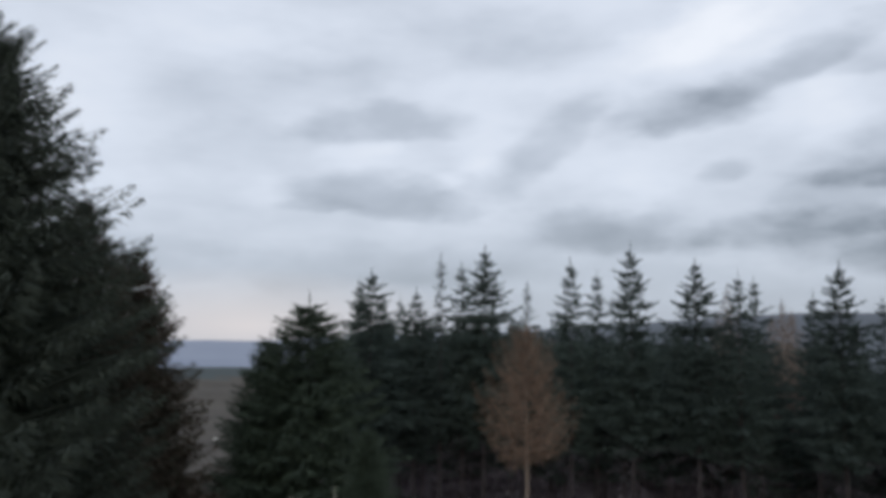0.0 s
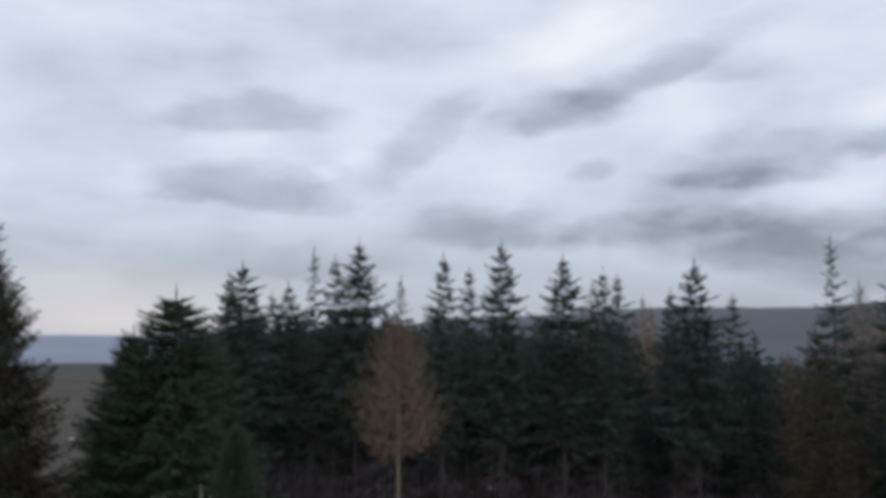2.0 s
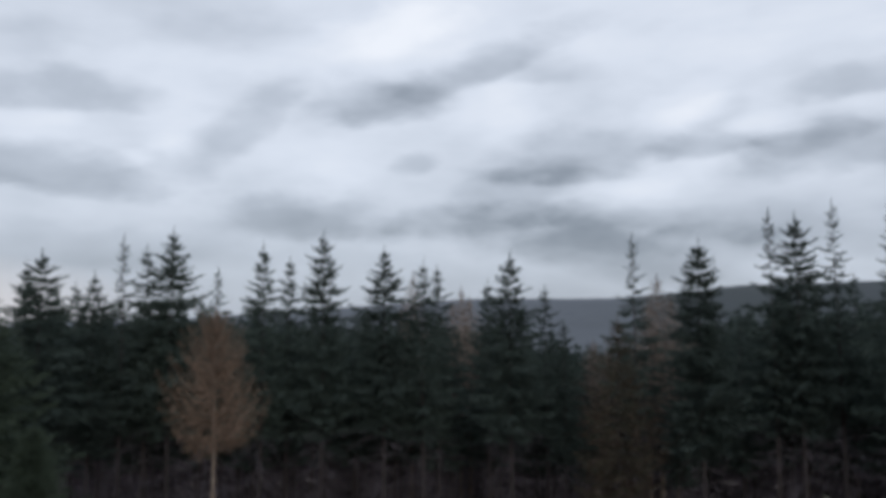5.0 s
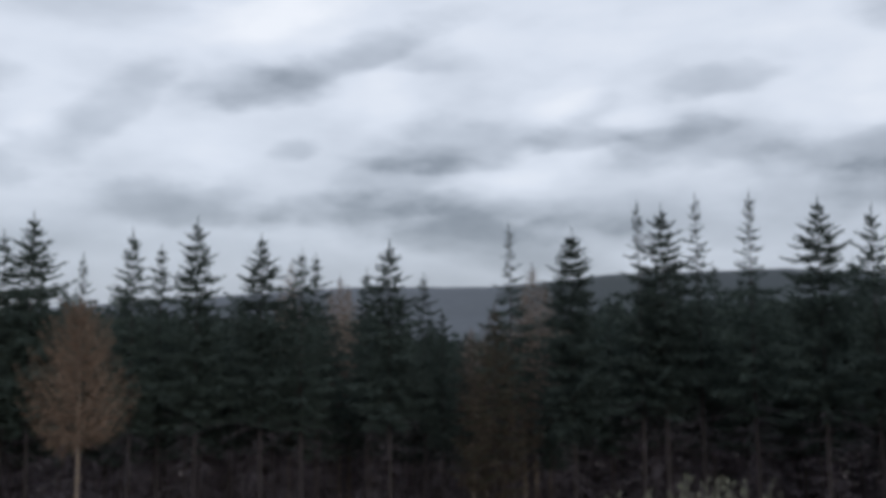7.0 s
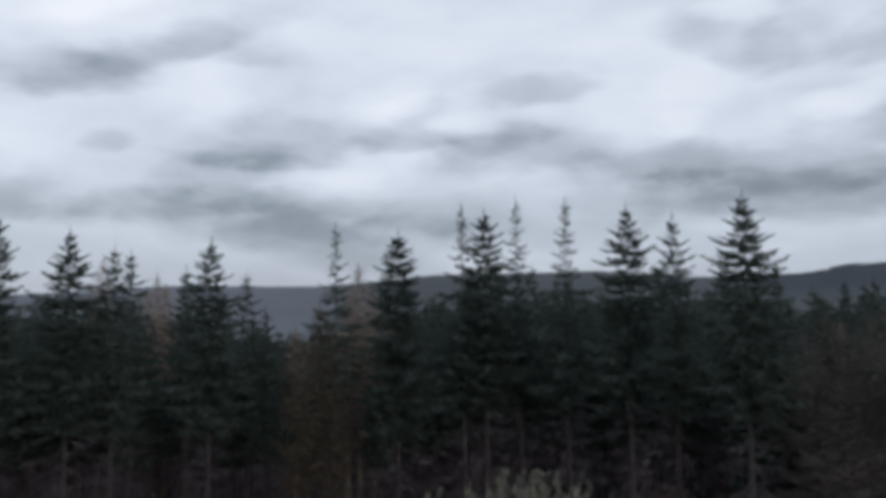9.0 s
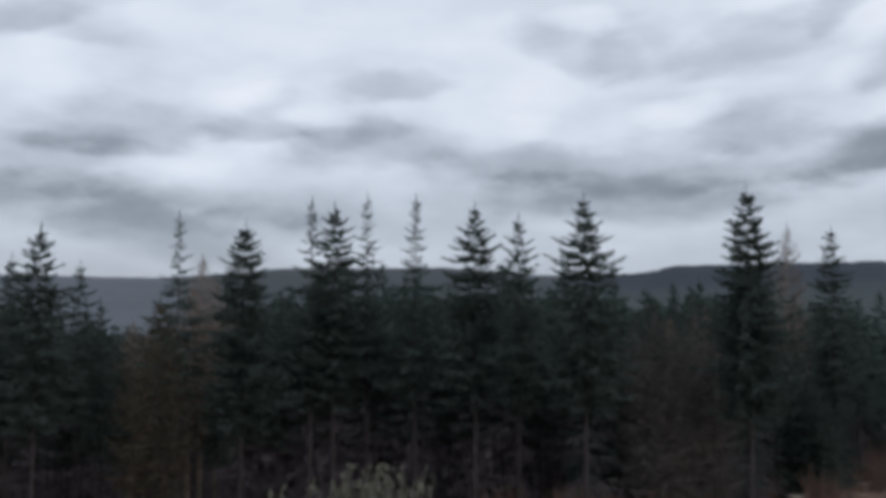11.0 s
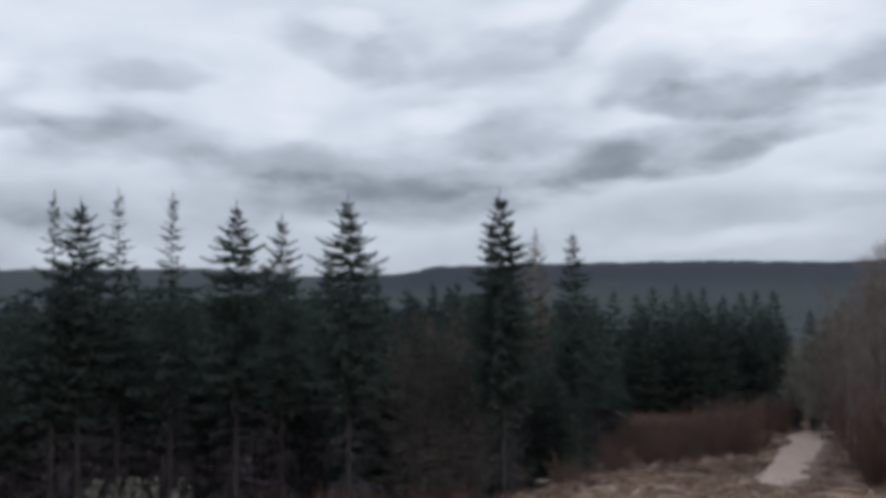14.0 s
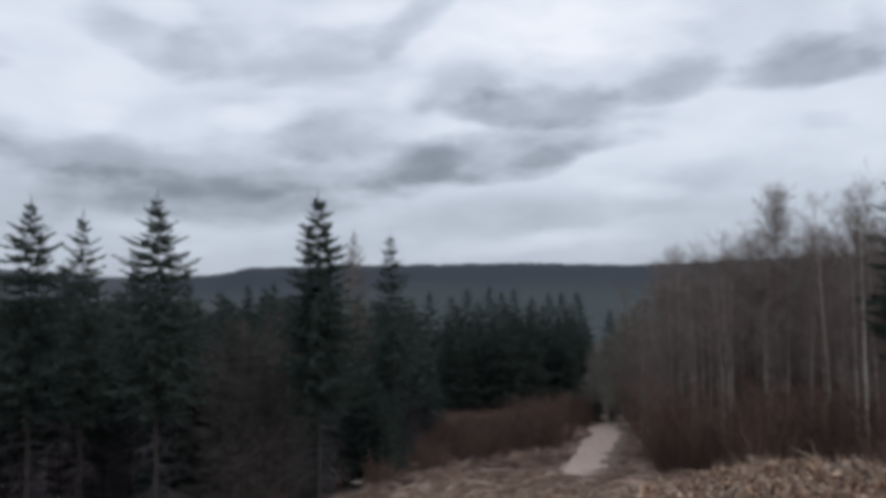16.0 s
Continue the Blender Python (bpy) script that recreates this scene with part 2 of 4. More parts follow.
BARK = surface("spruce_bark", [(0.034, 0.029, 0.029), (0.058, 0.050, 0.050), (0.084, 0.075, 0.075)], 5, 0.9, bump=0.5, stretch=(3, 3, 0.7))
PALE_BARK = surface("pale_larch_bark", [(0.16, 0.125, 0.10), (0.26, 0.21, 0.17), (0.34, 0.28, 0.24)], 5, 0.9, bump=0.5, stretch=(3, 3, 0.7))
BIRCH_BARK = surface("birch_bark", [(0.128, 0.109, 0.098), (0.297, 0.261, 0.236), (0.574, 0.521, 0.478)], 3, 0.75, bump=0.3, stretch=(1, 1, 3), per_thing=0.35)
LICHEN_TWIG = surface("lichened_larch_twigs", [(0.15, 0.14, 0.115), (0.24, 0.225, 0.185), (0.33, 0.31, 0.26)], 1.0, 0.85, island=0.5)
BIRCH_TWIG = surface("birch_twigs", [(0.118, 0.091, 0.077), (0.205, 0.164, 0.140), (0.300, 0.249, 0.218)], 1.0, 0.85, island=0.5)
SHRUB_STEM = surface("shrub_stems", [(0.091, 0.057, 0.046), (0.155, 0.099, 0.080), (0.235, 0.159, 0.129)], 1.0, 0.85, island=0.45, per_thing=0.2)
SALLOW = surface("grey_sallow_shoots", [(0.075, 0.08, 0.06), (0.15, 0.155, 0.12), (0.32, 0.32, 0.27)], 2.0, 0.85, island=0.65)
DRY_STICK = surface("dry_brash", [(0.065, 0.040, 0.030), (0.162, 0.103, 0.076), (0.346, 0.247, 0.190), (0.713, 0.574, 0.465)], 3.0, 0.85, island=0.78, span=0.7)
DRY_GRASS = surface("dead_grass", [(0.097, 0.065, 0.046), (0.216, 0.153, 0.109), (0.432, 0.327, 0.247)], 2.0, 0.85, island=0.6)
CUT_WOOD = surface("cut_wood", [(0.45, 0.36, 0.26), (0.62, 0.53, 0.41), (0.72, 0.64, 0.52)], 6.0, 0.8, bump=0.2)
CLEARING = surface("clearing_soil", [(0.054, 0.031, 0.023), (0.102, 0.059, 0.043), (0.178, 0.112, 0.082), (0.362, 0.252, 0.190)], 1.1, 0.95, bump=0.8, span=0.18)
LITTER = surface("needle_litter", [(0.163, 0.125, 0.112), (0.250, 0.195, 0.174), (0.338, 0.269, 0.242)], 2.0, 0.95, bump=0.6)
MOOR = surface("moor_grass", [(0.04, 0.034, 0.028), (0.068, 0.058, 0.046), (0.10, 0.088, 0.066)], 0.06, 0.95)
# heather and heath, with bluish distance haze mixed into their colours
HAZED_HEATHER = surface("hazed_heather_hill", [(0.060, 0.072, 0.090), (0.106, 0.118, 0.137), (0.094, 0.106, 0.122), (0.168, 0.178, 0.190)], 0.009, 0.95, stretch=(1, 1, 3.5))
HAZED_DARK_HEATH = surface("hazed_dark_heath", [(0.030, 0.039, 0.046), (0.050, 0.060, 0.068), (0.046, 0.056, 0.060), (0.086, 0.094, 0.096)], 0.008, 0.95, stretch=(1, 1, 3))
INNER_TWIG = surface("inner_dead_branches", [(0.198, 0.174, 0.194), (0.288, 0.254, 0.281), (0.378, 0.334, 0.367)], 0.7, 0.9, island=0.5)
DEAD_TWIG = surface("dead_twigs", [(0.074, 0.066, 0.077), (0.102, 0.090, 0.104), (0.129, 0.114, 0.132)], 1.5, 0.9, island=0.5)
BROWN_TWIG = surface("brown_dead_twigs", [(0.070, 0.064, 0.061), (0.105, 0.095, 0.089), (0.150, 0.132, 0.121)], 0.8, 0.9, island=0.5)
# pale blue base colour stands in for haze over the distance
HAZED_FAR_HILL = surface("far_hill_blue_haze", [(0.235, 0.265, 0.335), (0.275, 0.305, 0.375), (0.325, 0.352, 0.41)], 0.002, 0.95, stretch=(1, 1, 6))
# pasture low, darker wood above; haze is put in as a grey-blue tint
HAZED_WOODED = surface("hazed_wooded_hill", [(0.049, 0.063, 0.064), (0.046, 0.059, 0.062), (0.041, 0.054, 0.060), (0.030, 0.039, 0.051), (0.023, 0.032, 0.045), (0.022, 0.030, 0.043), (0.025, 0.035, 0.048)], 0.006, 0.95, stretch=(1, 1, 4), climb=(0, 95), span=0.5)
FAR_SPRUCE = surface("far_conifers", [(0.025, 0.034, 0.041), (0.031, 0.041, 0.048), (0.037, 0.047, 0.053)], 0.004, 0.95, island=0.25)
GRAVEL = surface("track_gravel", [(0.388, 0.282, 0.228), (0.539, 0.408, 0.339), (0.647, 0.503, 0.434)], 2.2, 0.95, bump=0.5)
BRACKEN = surface("dry_bracken", [(0.059, 0.030, 0.023), (0.135, 0.065, 0.046), (0.248, 0.129, 0.080), (0.486, 0.307, 0.195), (0.810, 0.614, 0.446)], 3.0, 0.85, island=0.78, span=0.66)
STONE = surface("pale_stone", [(0.36, 0.35, 0.33), (0.5, 0.49, 0.46), (0.62, 0.6, 0.57)], 2.0, 0.9, bump=0.5)
NEEDLES_OLD = surface("old_spruce_needles", [(0.035, 0.044, 0.037), (0.044, 0.055, 0.044), (0.053, 0.067, 0.051), (0.068, 0.079, 0.059)], 0.9, 0.8, island=0.5, thin=0.3)
VERGE = surface("track_verge", [(0.14, 0.095, 0.078), (0.22, 0.16, 0.13), (0.33, 0.26, 0.21)], 1.6, 0.95, bump=0.6)

# ---------------------------------------------------------------- helpers for shapes and places


class Shape:
    """Collects corners and faces of one mesh."""

    def __init__(self):
        self.v, self.f = [], []

    def tube(self, points, radii, sides=6, cap=True):
        start = len(self.v)
        for i, p in enumerate(points):
            d = (points[min(i + 1, len(points) - 1)] - points[max(i - 1, 0)]).normalized()
            a = d.orthogonal().normalized()
            b = d.cross(a)
            for k in range(sides):
                w = 2 * math.pi * k / sides
                self.v.append(p + (a * math.cos(w) + b * math.sin(w)) * radii[i])
        for i in range(len(points) - 1):
            for k in range(sides):
                q = start + i * sides
                self.f.append((q + k, q + (k + 1) % sides, q + sides + (k + 1) % sides, q + sides + k))
        if cap:
            self.f.append(tuple(start + (len(points) - 1) * sides + k for k in range(sides)))

    def blade(self, p, d, length, width, rng, fold=0.35):
        """A slim shoot: a folded leaf-like spray."""
        d = d.normalized()
        side = d.cross(Vector((rng.uniform(-1, 1), rng.uniform(-1, 1), rng.uniform(-1, 1)))).normalized() * width * 0.5
        up = d.cross(side) * fold
        i = len(self.v)
        m = p + d * length * 0.45
        self.v += [p, m + side + up, p + d * length, m - side + up]
        self.f += [(i, i + 1, i + 2), (i, i + 2, i + 3)]

    def mesh(self, name, material, smooth=False):
        me = bpy.data.meshes.new(name)
        me.from_pydata([tuple(p) for p in self.v], [], self.f)
        me.materials.append(material)
        if smooth:
            me.polygons.foreach_set("use_smooth", [True] * len(me.polygons))
        me.update()
        return me


def part(name, shape, material, parent, label="", smooth=False):
    ob = new(name, shape.mesh(name, material, smooth))
    ob.parent = parent
    return tagged(ob, label)


def smooth_step(a, b, x):
    t = min(1.0, max(0.0, (x - a) / (b - a)))
    return t * t * (3 - 2 * t)


def table(pairs, x):
    """Straight lines between (x, value) pairs in rising x."""
    return float(np.interp(x, [p[0] for p in pairs], [p[1] for p in pairs]))


STEEP = [(0, 0), (6, -0.4), (10, -1.3), (20, -3.9), (30, -6.4), (43, -9.2), (60, -11.5), (100, -14.5), (200, -23), (500, -36), (1000, -38)]
GENTLE = [(0, 0), (10, -1.05), (18, -2.6), (30, -4.9), (40, -6.3), (45, -6.8), (53, -7.1), (62, -7.35), (75, -7.95), (100, -9.4), (200, -22), (500, -36), (1000, -38)]
RIDGE = [(-180, 2.0), (-120, 2.9), (-100, 2.7), (-88, 2.5), (-81, 2.82), (-74.4, 2.85), (-64.5, 2.8), (-62.2, 2.75), (-61.2, 2.5), (-59.6, 2.25), (-53, 2.35), (-47, 2.85),
         (-36, 2.7), (-31, 2.2), (-28, 2.0), (-18.8, 2.05), (-10, 1.5), (0, 0.8), (11, 0.3), (16.5, 0.05), (30, 0.1), (60, 0.5), (180, 2.0)]


def ground_z(x, y):
    r = math.hypot(x, y)
    az = math.degrees(math.atan2(-x, y))
    if r < 1000:
        side = 1 - smooth_step(-76, -56, az)
        if az > 60:
            side = smooth_step(60, 110, az)
        z = table(STEEP, r) * (1 - side) + table(GENTLE, r) * side
        z += 0.85 * side * smooth_step(-87, -97, az) * math.exp(-((r - 19) / 5) ** 2)
        rough = min(1, r / 12)
        z += rough * ((0.22 - 0.08 * side) * noise.noise((x * 0.35, y * 0.35, 0.0)) + (0.45 - 0.3 * side) * noise.noise((x * 0.06, y * 0.06, 4.0)))
        if 12 < r < 75:
            z += 0.16 * side * noise.noise((x * 0.9, y * 0.9, 7.0)) * (1 - smooth_step(50, 75, r))
        if r > 150:
            z += (r - 150) / 850 * 6 * noise.noise((x * 0.006, y * 0.006, 9.0))
    else:
        z = -38 + 6 * noise.noise((x * 0.006, y * 0.006, 9.0)) * max(0, 1 - (r - 1000) / 1500)
    if r > 600:
        reach = 4300 if az > 9 else 4300 - 2300 * smooth_step(9, -8, az)
        top = EYE + reach * math.tan(radians(table(RIDGE, az) + 0.05 * noise.noise((az * 0.9, 2.0, 0.0))))
        start = 1300 if az > 9 else 1300 - 500 * smooth_step(9, -8, az)
        rise = smooth_step(start, reach, r)
        z = z * (1 - rise) + top * rise
        if r > reach:
            z -= (r - reach) * 0.03
    return z


def spot(az, d):
    a = radians(az)
    x, y = -d * math.sin(a), d * math.cos(a)
    return Vector((x, y, ground_z(x, y)))


def on_ground(az, el, near=6.0, far=120.0):
    """Where the line of sight in that direction meets the ground."""
    d = near
    while d < far:
        p = spot(az, d)
        if p.z >= EYE + d * math.tan(radians(el)):
            return p
        d += 0.25
    return spot(az, far)


# ---------------------------------------------------------------- the ground


def build_ground():
    rings = [0.0] + list(np.geomspace(1.5, 12, 25)) + list(np.geomspace(12.2, 70, 170)) + list(np.geomspace(73, 4800, 90))
    cols = [-115 + 0.5 * i for i in range(311)]
    cols += [40 + 5 * i for i in range(1, 41)]
    n = len(cols)
    s = Shape()
    for r in rings[1:]:
        for a in cols:
            p = spot(a, r)
            s.v.append(p)
    s.v.append(Vector((0, 0, ground_z(0, 0))))
    zone = []
    for i in range(len(rings) - 2):
        for k in range(n):
            s.f.append((i * n + k, i * n + (k + 1) % n, (i + 1) * n + (k + 1) % n, (i + 1) * n + k))
            r, a = rings[i + 1], cols[k]
            wob = 8 * noise.noise((a * 0.4, r * 0.05, 1.0))
            if 40 + 0.2 * wob < r < 90 + wob and -71 < a < 13:
                zone.append(5)
            elif r < 90 + wob:
                zone.append(0)
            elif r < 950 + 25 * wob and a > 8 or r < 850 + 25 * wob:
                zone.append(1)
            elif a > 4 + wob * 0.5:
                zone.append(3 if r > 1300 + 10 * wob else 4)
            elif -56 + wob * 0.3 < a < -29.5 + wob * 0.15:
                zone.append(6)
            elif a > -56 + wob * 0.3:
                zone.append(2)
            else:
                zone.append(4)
    for k in range(n):
        s.f.append((len(s.v) - 1, (k + 1) % n, k))
        zone.append(0)
    ob = new("ground", s.mesh("ground", CLEARING, True))
    for m in (MOOR, HAZED_HEATHER, HAZED_FAR_HILL, HAZED_WOODED, LITTER, HAZED_DARK_HEATH):
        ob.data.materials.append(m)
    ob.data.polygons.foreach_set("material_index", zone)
    tagged(ob, "brown clear-felled hillside falling to moor, heather hills and distance, both tinted blue for haze", "ground", kind="structure")


build_ground()


def build_track():
    line = [(-84.3, 40.5), (-84.8, 45), (-85.3, 50), (-85.8, 55.5), (-86.3, 62), (-86.9, 68)]
    s = Shape()
    pts = []
    for i in range(len(line) - 1):
        for k in range(8):
            t = k / 8
            pts.append(Vector((spot(line[i][0] * (1 - t) + line[i + 1][0] * t, line[i][1] * (1 - t) + line[i + 1][1] * t))))
    across = 13
    for i, p in enumerate(pts):
        d = (pts[min(i + 1, len(pts) - 1)] - pts[max(i - 1, 0)])
        side = Vector((d.y, -d.x, 0)).normalized()
        for k in range(across):
            u = k / (across - 1) * 2 - 1
            q = p + side * u * (1.3 + 0.35 * i / len(pts) + 0.55 * noise.noise((i * 0.22, 3.0 if u < 0 else 9.0, 3.0)) + 0.2 * noise.noise((i * 0.9, u * 2, 5.0)))
            lift = 0.10 - 0.06 * abs(abs(u) - 0.5) + 0.02 * noise.noise((q.x, q.y, 0.0))
            s.v.append(Vector((q.x, q.y, ground_z(q.x, q.y) + (lift if abs(u) < 0.99 else -0.12))))
    for i in range(len(pts) - 1):
        for k in range(across - 1):
            q = i * across + k
            s.f.append((q, q + 1, q + across + 1, q + across))
    ob = new("track", s.mesh("track", GRAVEL, True))
    ob.data.materials.append(VERGE)
    worn = [1 if k > 8.2 + 2.5 * noise.noise((i * 0.35, 1.0, 6.0)) else 0 for i in range(len(pts) - 1) for k in range(across - 1)]
    ob.data.polygons.foreach_set("material_index", worn)
    tagged(ob, "pale sandy gravel forest track running downhill", "track", kind="structure")


build_track()

# ---------------------------------------------------------------- trees


def trunk_line(rng, height, lean=0.0, bend=0.0, steps=10):
    a, b = rng.uniform(0, 6.28), rng.uniform(0, 6.28)
    pts = []
    for i in range(steps + 1):
        t = i / steps
        off = Vector((math.cos(a), math.sin(a), 0)) * lean * height * t
        off += Vector((math.cos(b), math.sin(b), 0)) * bend * math.sin(t * 3.1)
        pts.append(off + Vector((0, 0, height * t)))
    return pts


def on_line(pts, t):
    f = min(max(t, 0), 0.9999) * (len(pts) - 1)
    i = int(f)
    return pts[i].lerp(pts[i + 1], f - i)


def conifer(kind, seed):
    """A conifer with its trunk foot at the origin. Returns the Empty and its height."""
    rng = random.Random(seed)
    k = dict(height=14.0, clear=5.4, reach=2.8, spread=4.3, gap=0.27, number=7, dense=1.0, rise=40, sag=14, width=0.115,
             bare_top=0.0, needles=NEEDLES, bark=BARK, name="spruce_tree", tiers=True, stem=0.008, level=1.7, spray=0.8, frond=0.0, curl=0.16, cone=0.0, between=0.5)
    k.update(KINDS[kind])
    H = k["height"]
    root = new(k["name"])
    line = trunk_line(rng, H, 0.004, 0.06)
    wood = Shape()
    wood.tube([line[0] - Vector((0, 0, 0.4))] + line, [1.2 * k["stem"] * H] + [max(0.012, k["stem"] * H * (1 - i / 10) ** 0.9) for i in range(11)], 7)
    # dead snags on the clear stem
    dead = Shape()
    for i in range(int(k["clear"] * 15)):
        z = rng.uniform(0.1, 1.1) * k["clear"]
        w = rng.uniform(0, 6.28)
        p = on_line(line, z / H)
        d = Vector((math.cos(w), math.sin(w), rng.uniform(-0.35, 0.15)))
        n = rng.uniform(0.4, 1.9)
        dead.tube([p, p + d * n], [0.013, 0.004], 3, False)
        for j in range(5):
            dead.blade(p + d * n * rng.uniform(0.25, 1), d + Vector((rng.uniform(-1, 1), rng.uniform(-1, 1), rng.uniform(-0.9, 0.1))), rng.uniform(0.25, 0.8), 0.022, rng)
    trunk = part("trunk", wood, k["bark"], root, smooth=True)
    if k["clear"] > 2:
        part("deadwood", dead, DEAD_TWIG, trunk, "dead grey-brown lower branches")
    s, leader = Shape(), Shape()
    tip = line[-1]
    for d in (Vector((0.02, 0, 1)), Vector((0, 0.03, 1))):
        leader.blade(tip - Vector((0, 0, 0.25)), d, 0.86, 0.07, rng)
    part("leader", leader, k["needles"], trunk)
    crown = H - k["clear"]
    u, level = 0.22, 0
    while u < crown:
        whorl = level % 2 == 0 or not k["tiers"]
        count = k["number"] if whorl else max(2, k["number"] - 3)
        if u < k["bare_top"]:
            count = max(3, count - 1)
        turn = rng.uniform(0, 6.28)
        for b in range(count):
            w = turn + 6.28 * b / count + rng.uniform(-0.35, 0.35)
            L = k["reach"] * (1 - math.exp(-u / k["spread"])) * rng.uniform(0.58, 1.18)
            if k["cone"]:
                L = k["reach"] * (u / crown) ** k["cone"] * rng.uniform(0.66, 1.12)
            if not whorl:
                L *= k["between"] if u < 4.0 else 0.78
            if u < k["bare_top"]:
                L *= 0.7
            if u > crown * 0.8:
                L *= 1 - 0.45 * (u - crown * 0.8) / (crown * 0.2) * rng.uniform(0.5, 1)
            L = max(0.16, L)
            e = k["rise"] * math.exp(-u / k["level"]) - k["sag"] * (1 - math.exp(-u / 3)) + rng.uniform(-6, 6)
            te = math.tan(radians(e))
            out = Vector((math.cos(w), math.sin(w), 0))
            side = Vector((-out.y, out.x, 0))
            foot = on_line(line, (H - u + rng.uniform(-0.14, 0.14)) / H)
            bow = rng.uniform(0.03, 0.14)

            def at(t):
                return foot + out * L * t + Vector((0, 0, L * (te * t - bow * t * (1 - t) * 2 + k["curl"] * t ** 3)))
            s.tube([at(0), at(0.5), at(1)], [0.012 + 0.01 * L, 0.01 + 0.008 * L, 0.005], 3, False)
            fine = 0.45 if u < k["bare_top"] else 0.62 if u < 2.6 else 1.0
            n = max(5, int((6 + 13 * L) * k["dense"] / max(fine, 0.62)))
            for j in range(n):
                t = 0.14 + 0.86 * (j + rng.random()) / n
                p = at(t)
                sd = side * (1 if j % 2 else -1)
                long = min(k["spray"], 0.10 + 0.36 * L * (1.08 - t)) * rng.uniform(0.6, 1.25)
                p += sd * k["frond"] * L * (1.05 - t) * rng.random()
                d = out * rng.uniform(0.5, 0.9) + sd * rng.uniform(0.4, 1.0) + Vector((0, 0, te * 0.4 + rng.uniform(-0.95, 0.10) * min(1.0, 0.15 + u / 5)))
                if u < 2.5:
                    d.z += 0.3
                s.blade(p, d, max(0.12, long), k["width"] * fine * rng.uniform(0.75, 1.3), rng)
            s.blade(at(0.93), out + Vector((0, 0, te + 0.2)), 0.2 + 0.06 * L, k["width"] * fine, rng)
        u += k["gap"] * rng.uniform(0.75, 1.25) * (0.8 if u < 3.0 else 1.0)
        level += 1
    part("crown", s, k["needles"], root)
    return root, H


KINDS = {
    "full": dict(reach=2.4, spread=2.8, gap=0.26, number=8, between=0.55, curl=0.12),
    "slim": dict(reach=2.3, spread=4.2, dense=0.95, number=6),
    "dense": dict(rise=30, reach=2.6, spread=3.6, clear=4.4, dense=1.15, number=8, gap=0.25, between=0.8),
    "thin_top": dict(reach=2.5, spread=5.2, bare_top=3.4, number=5, gap=0.3),
    "bushy": dict(height=9.5, clear=0.3, reach=4.1, cone=0.56, number=12, gap=0.2, dense=1.2, needles=NEEDLES_LIGHT, rise=14, sag=6, level=2.0, tiers=False, width=0.06, spray=0.42, frond=0.2, curl=0.1),
    "broad": dict(height=16.0, clear=0.6, reach=6.6, spread=6.4, number=12, gap=0.19, dense=1.45, sag=8, level=3.0, width=0.062, needles=NEEDLES_OLD, rise=44, tiers=False, spray=0.5, frond=0.3, curl=0.2),
    "brown_broad": dict(height=13.0, clear=0.6, reach=5.0, cone=0.6, number=12, gap=0.22, dense=1.3, rise=22, sag=8, width=0.065, needles=NEEDLES_BROWN, tiers=False, spray=0.5, frond=0.28, curl=0.2),
    "brown": dict(height=11.0, clear=1.5, reach=2.6, spread=3.8, number=5, dense=0.65, sag=8, needles=NEEDLES_BROWN, tiers=False, width=0.08, curl=0.25),
    "larch": dict(height=9.6, clear=4.2, reach=3.0, cone=0.75, number=6, gap=0.24, dense=1.0, stem=0.0125, level=2.4, rise=50, sag=2, width=0.036, needles=LARCH_TWIG, bark=PALE_BARK,
                  name="larch_tree", tiers=False, curl=0.6, spray=0.55),
    "pale_larch": dict(height=14, clear=4.4, reach=1.7, spread=3.2, number=5, gap=0.26, dense=1.2, rise=58, sag=-20, width=0.022, needles=BIRCH_TWIG, bark=PALE_BARK,
                       name="larch_tree", tiers=False),
    "bare": dict(height=11, clear=0.6, reach=2.3, spread=3.0, number=6, gap=0.3, dense=1.1, rise=48, sag=2, width=0.03, needles=BROWN_TWIG, bark=BARK, tiers=False, curl=0.2),
    "back": dict(dense=0.6, gap=0.36, number=6, width=0.16, reach=2.8, clear=5.0),
    "edge": dict(dense=0.6, gap=0.36, number=7, width=0.16, reach=2.8, clear=0.6),
    "grey": dict(height=11, clear=3.2, reach=3.0, spread=3.0, number=7, gap=0.32, dense=1.1, rise=34, sag=14, width=0.055, needles=LICHEN_TWIG, bark=BARK, name="larch_tree", tiers=False),
}
LABELS = {
    "full": "dark green spruce with layered whorled branches on the slope",
    "slim": "slim dark green spruce with a narrow pointed top",
    "thin_top": "tall dark spruce with a sparse see-through leader",
    "bushy": "lighter green bushy young spruce, branched to the ground",
    "broad": "large broad dark spruce with heavy drooping branches",
    "brown_broad": "broad spruce with browned needles and spreading lower branches",
    "brown": "half-dead spruce with reddish-brown needles among green ones",
    "larch": "bare orange-brown larch with upswept twigs and pale trunk",
    "pale_larch": "bare pale larch with a thin twiggy top",
    "grey": "bare grey larch with drooping lichen-covered branches",
    "dense": "dark green spruce with a thick unbroken conical crown",
    "bare": "dead brown spruce with bare twiggy branches",
    "edge": "dark green spruce branched down to the undergrowth",
    "back": "dark green plantation spruce behind the front row",
}
made = {}
tree_dice = random.Random(11)


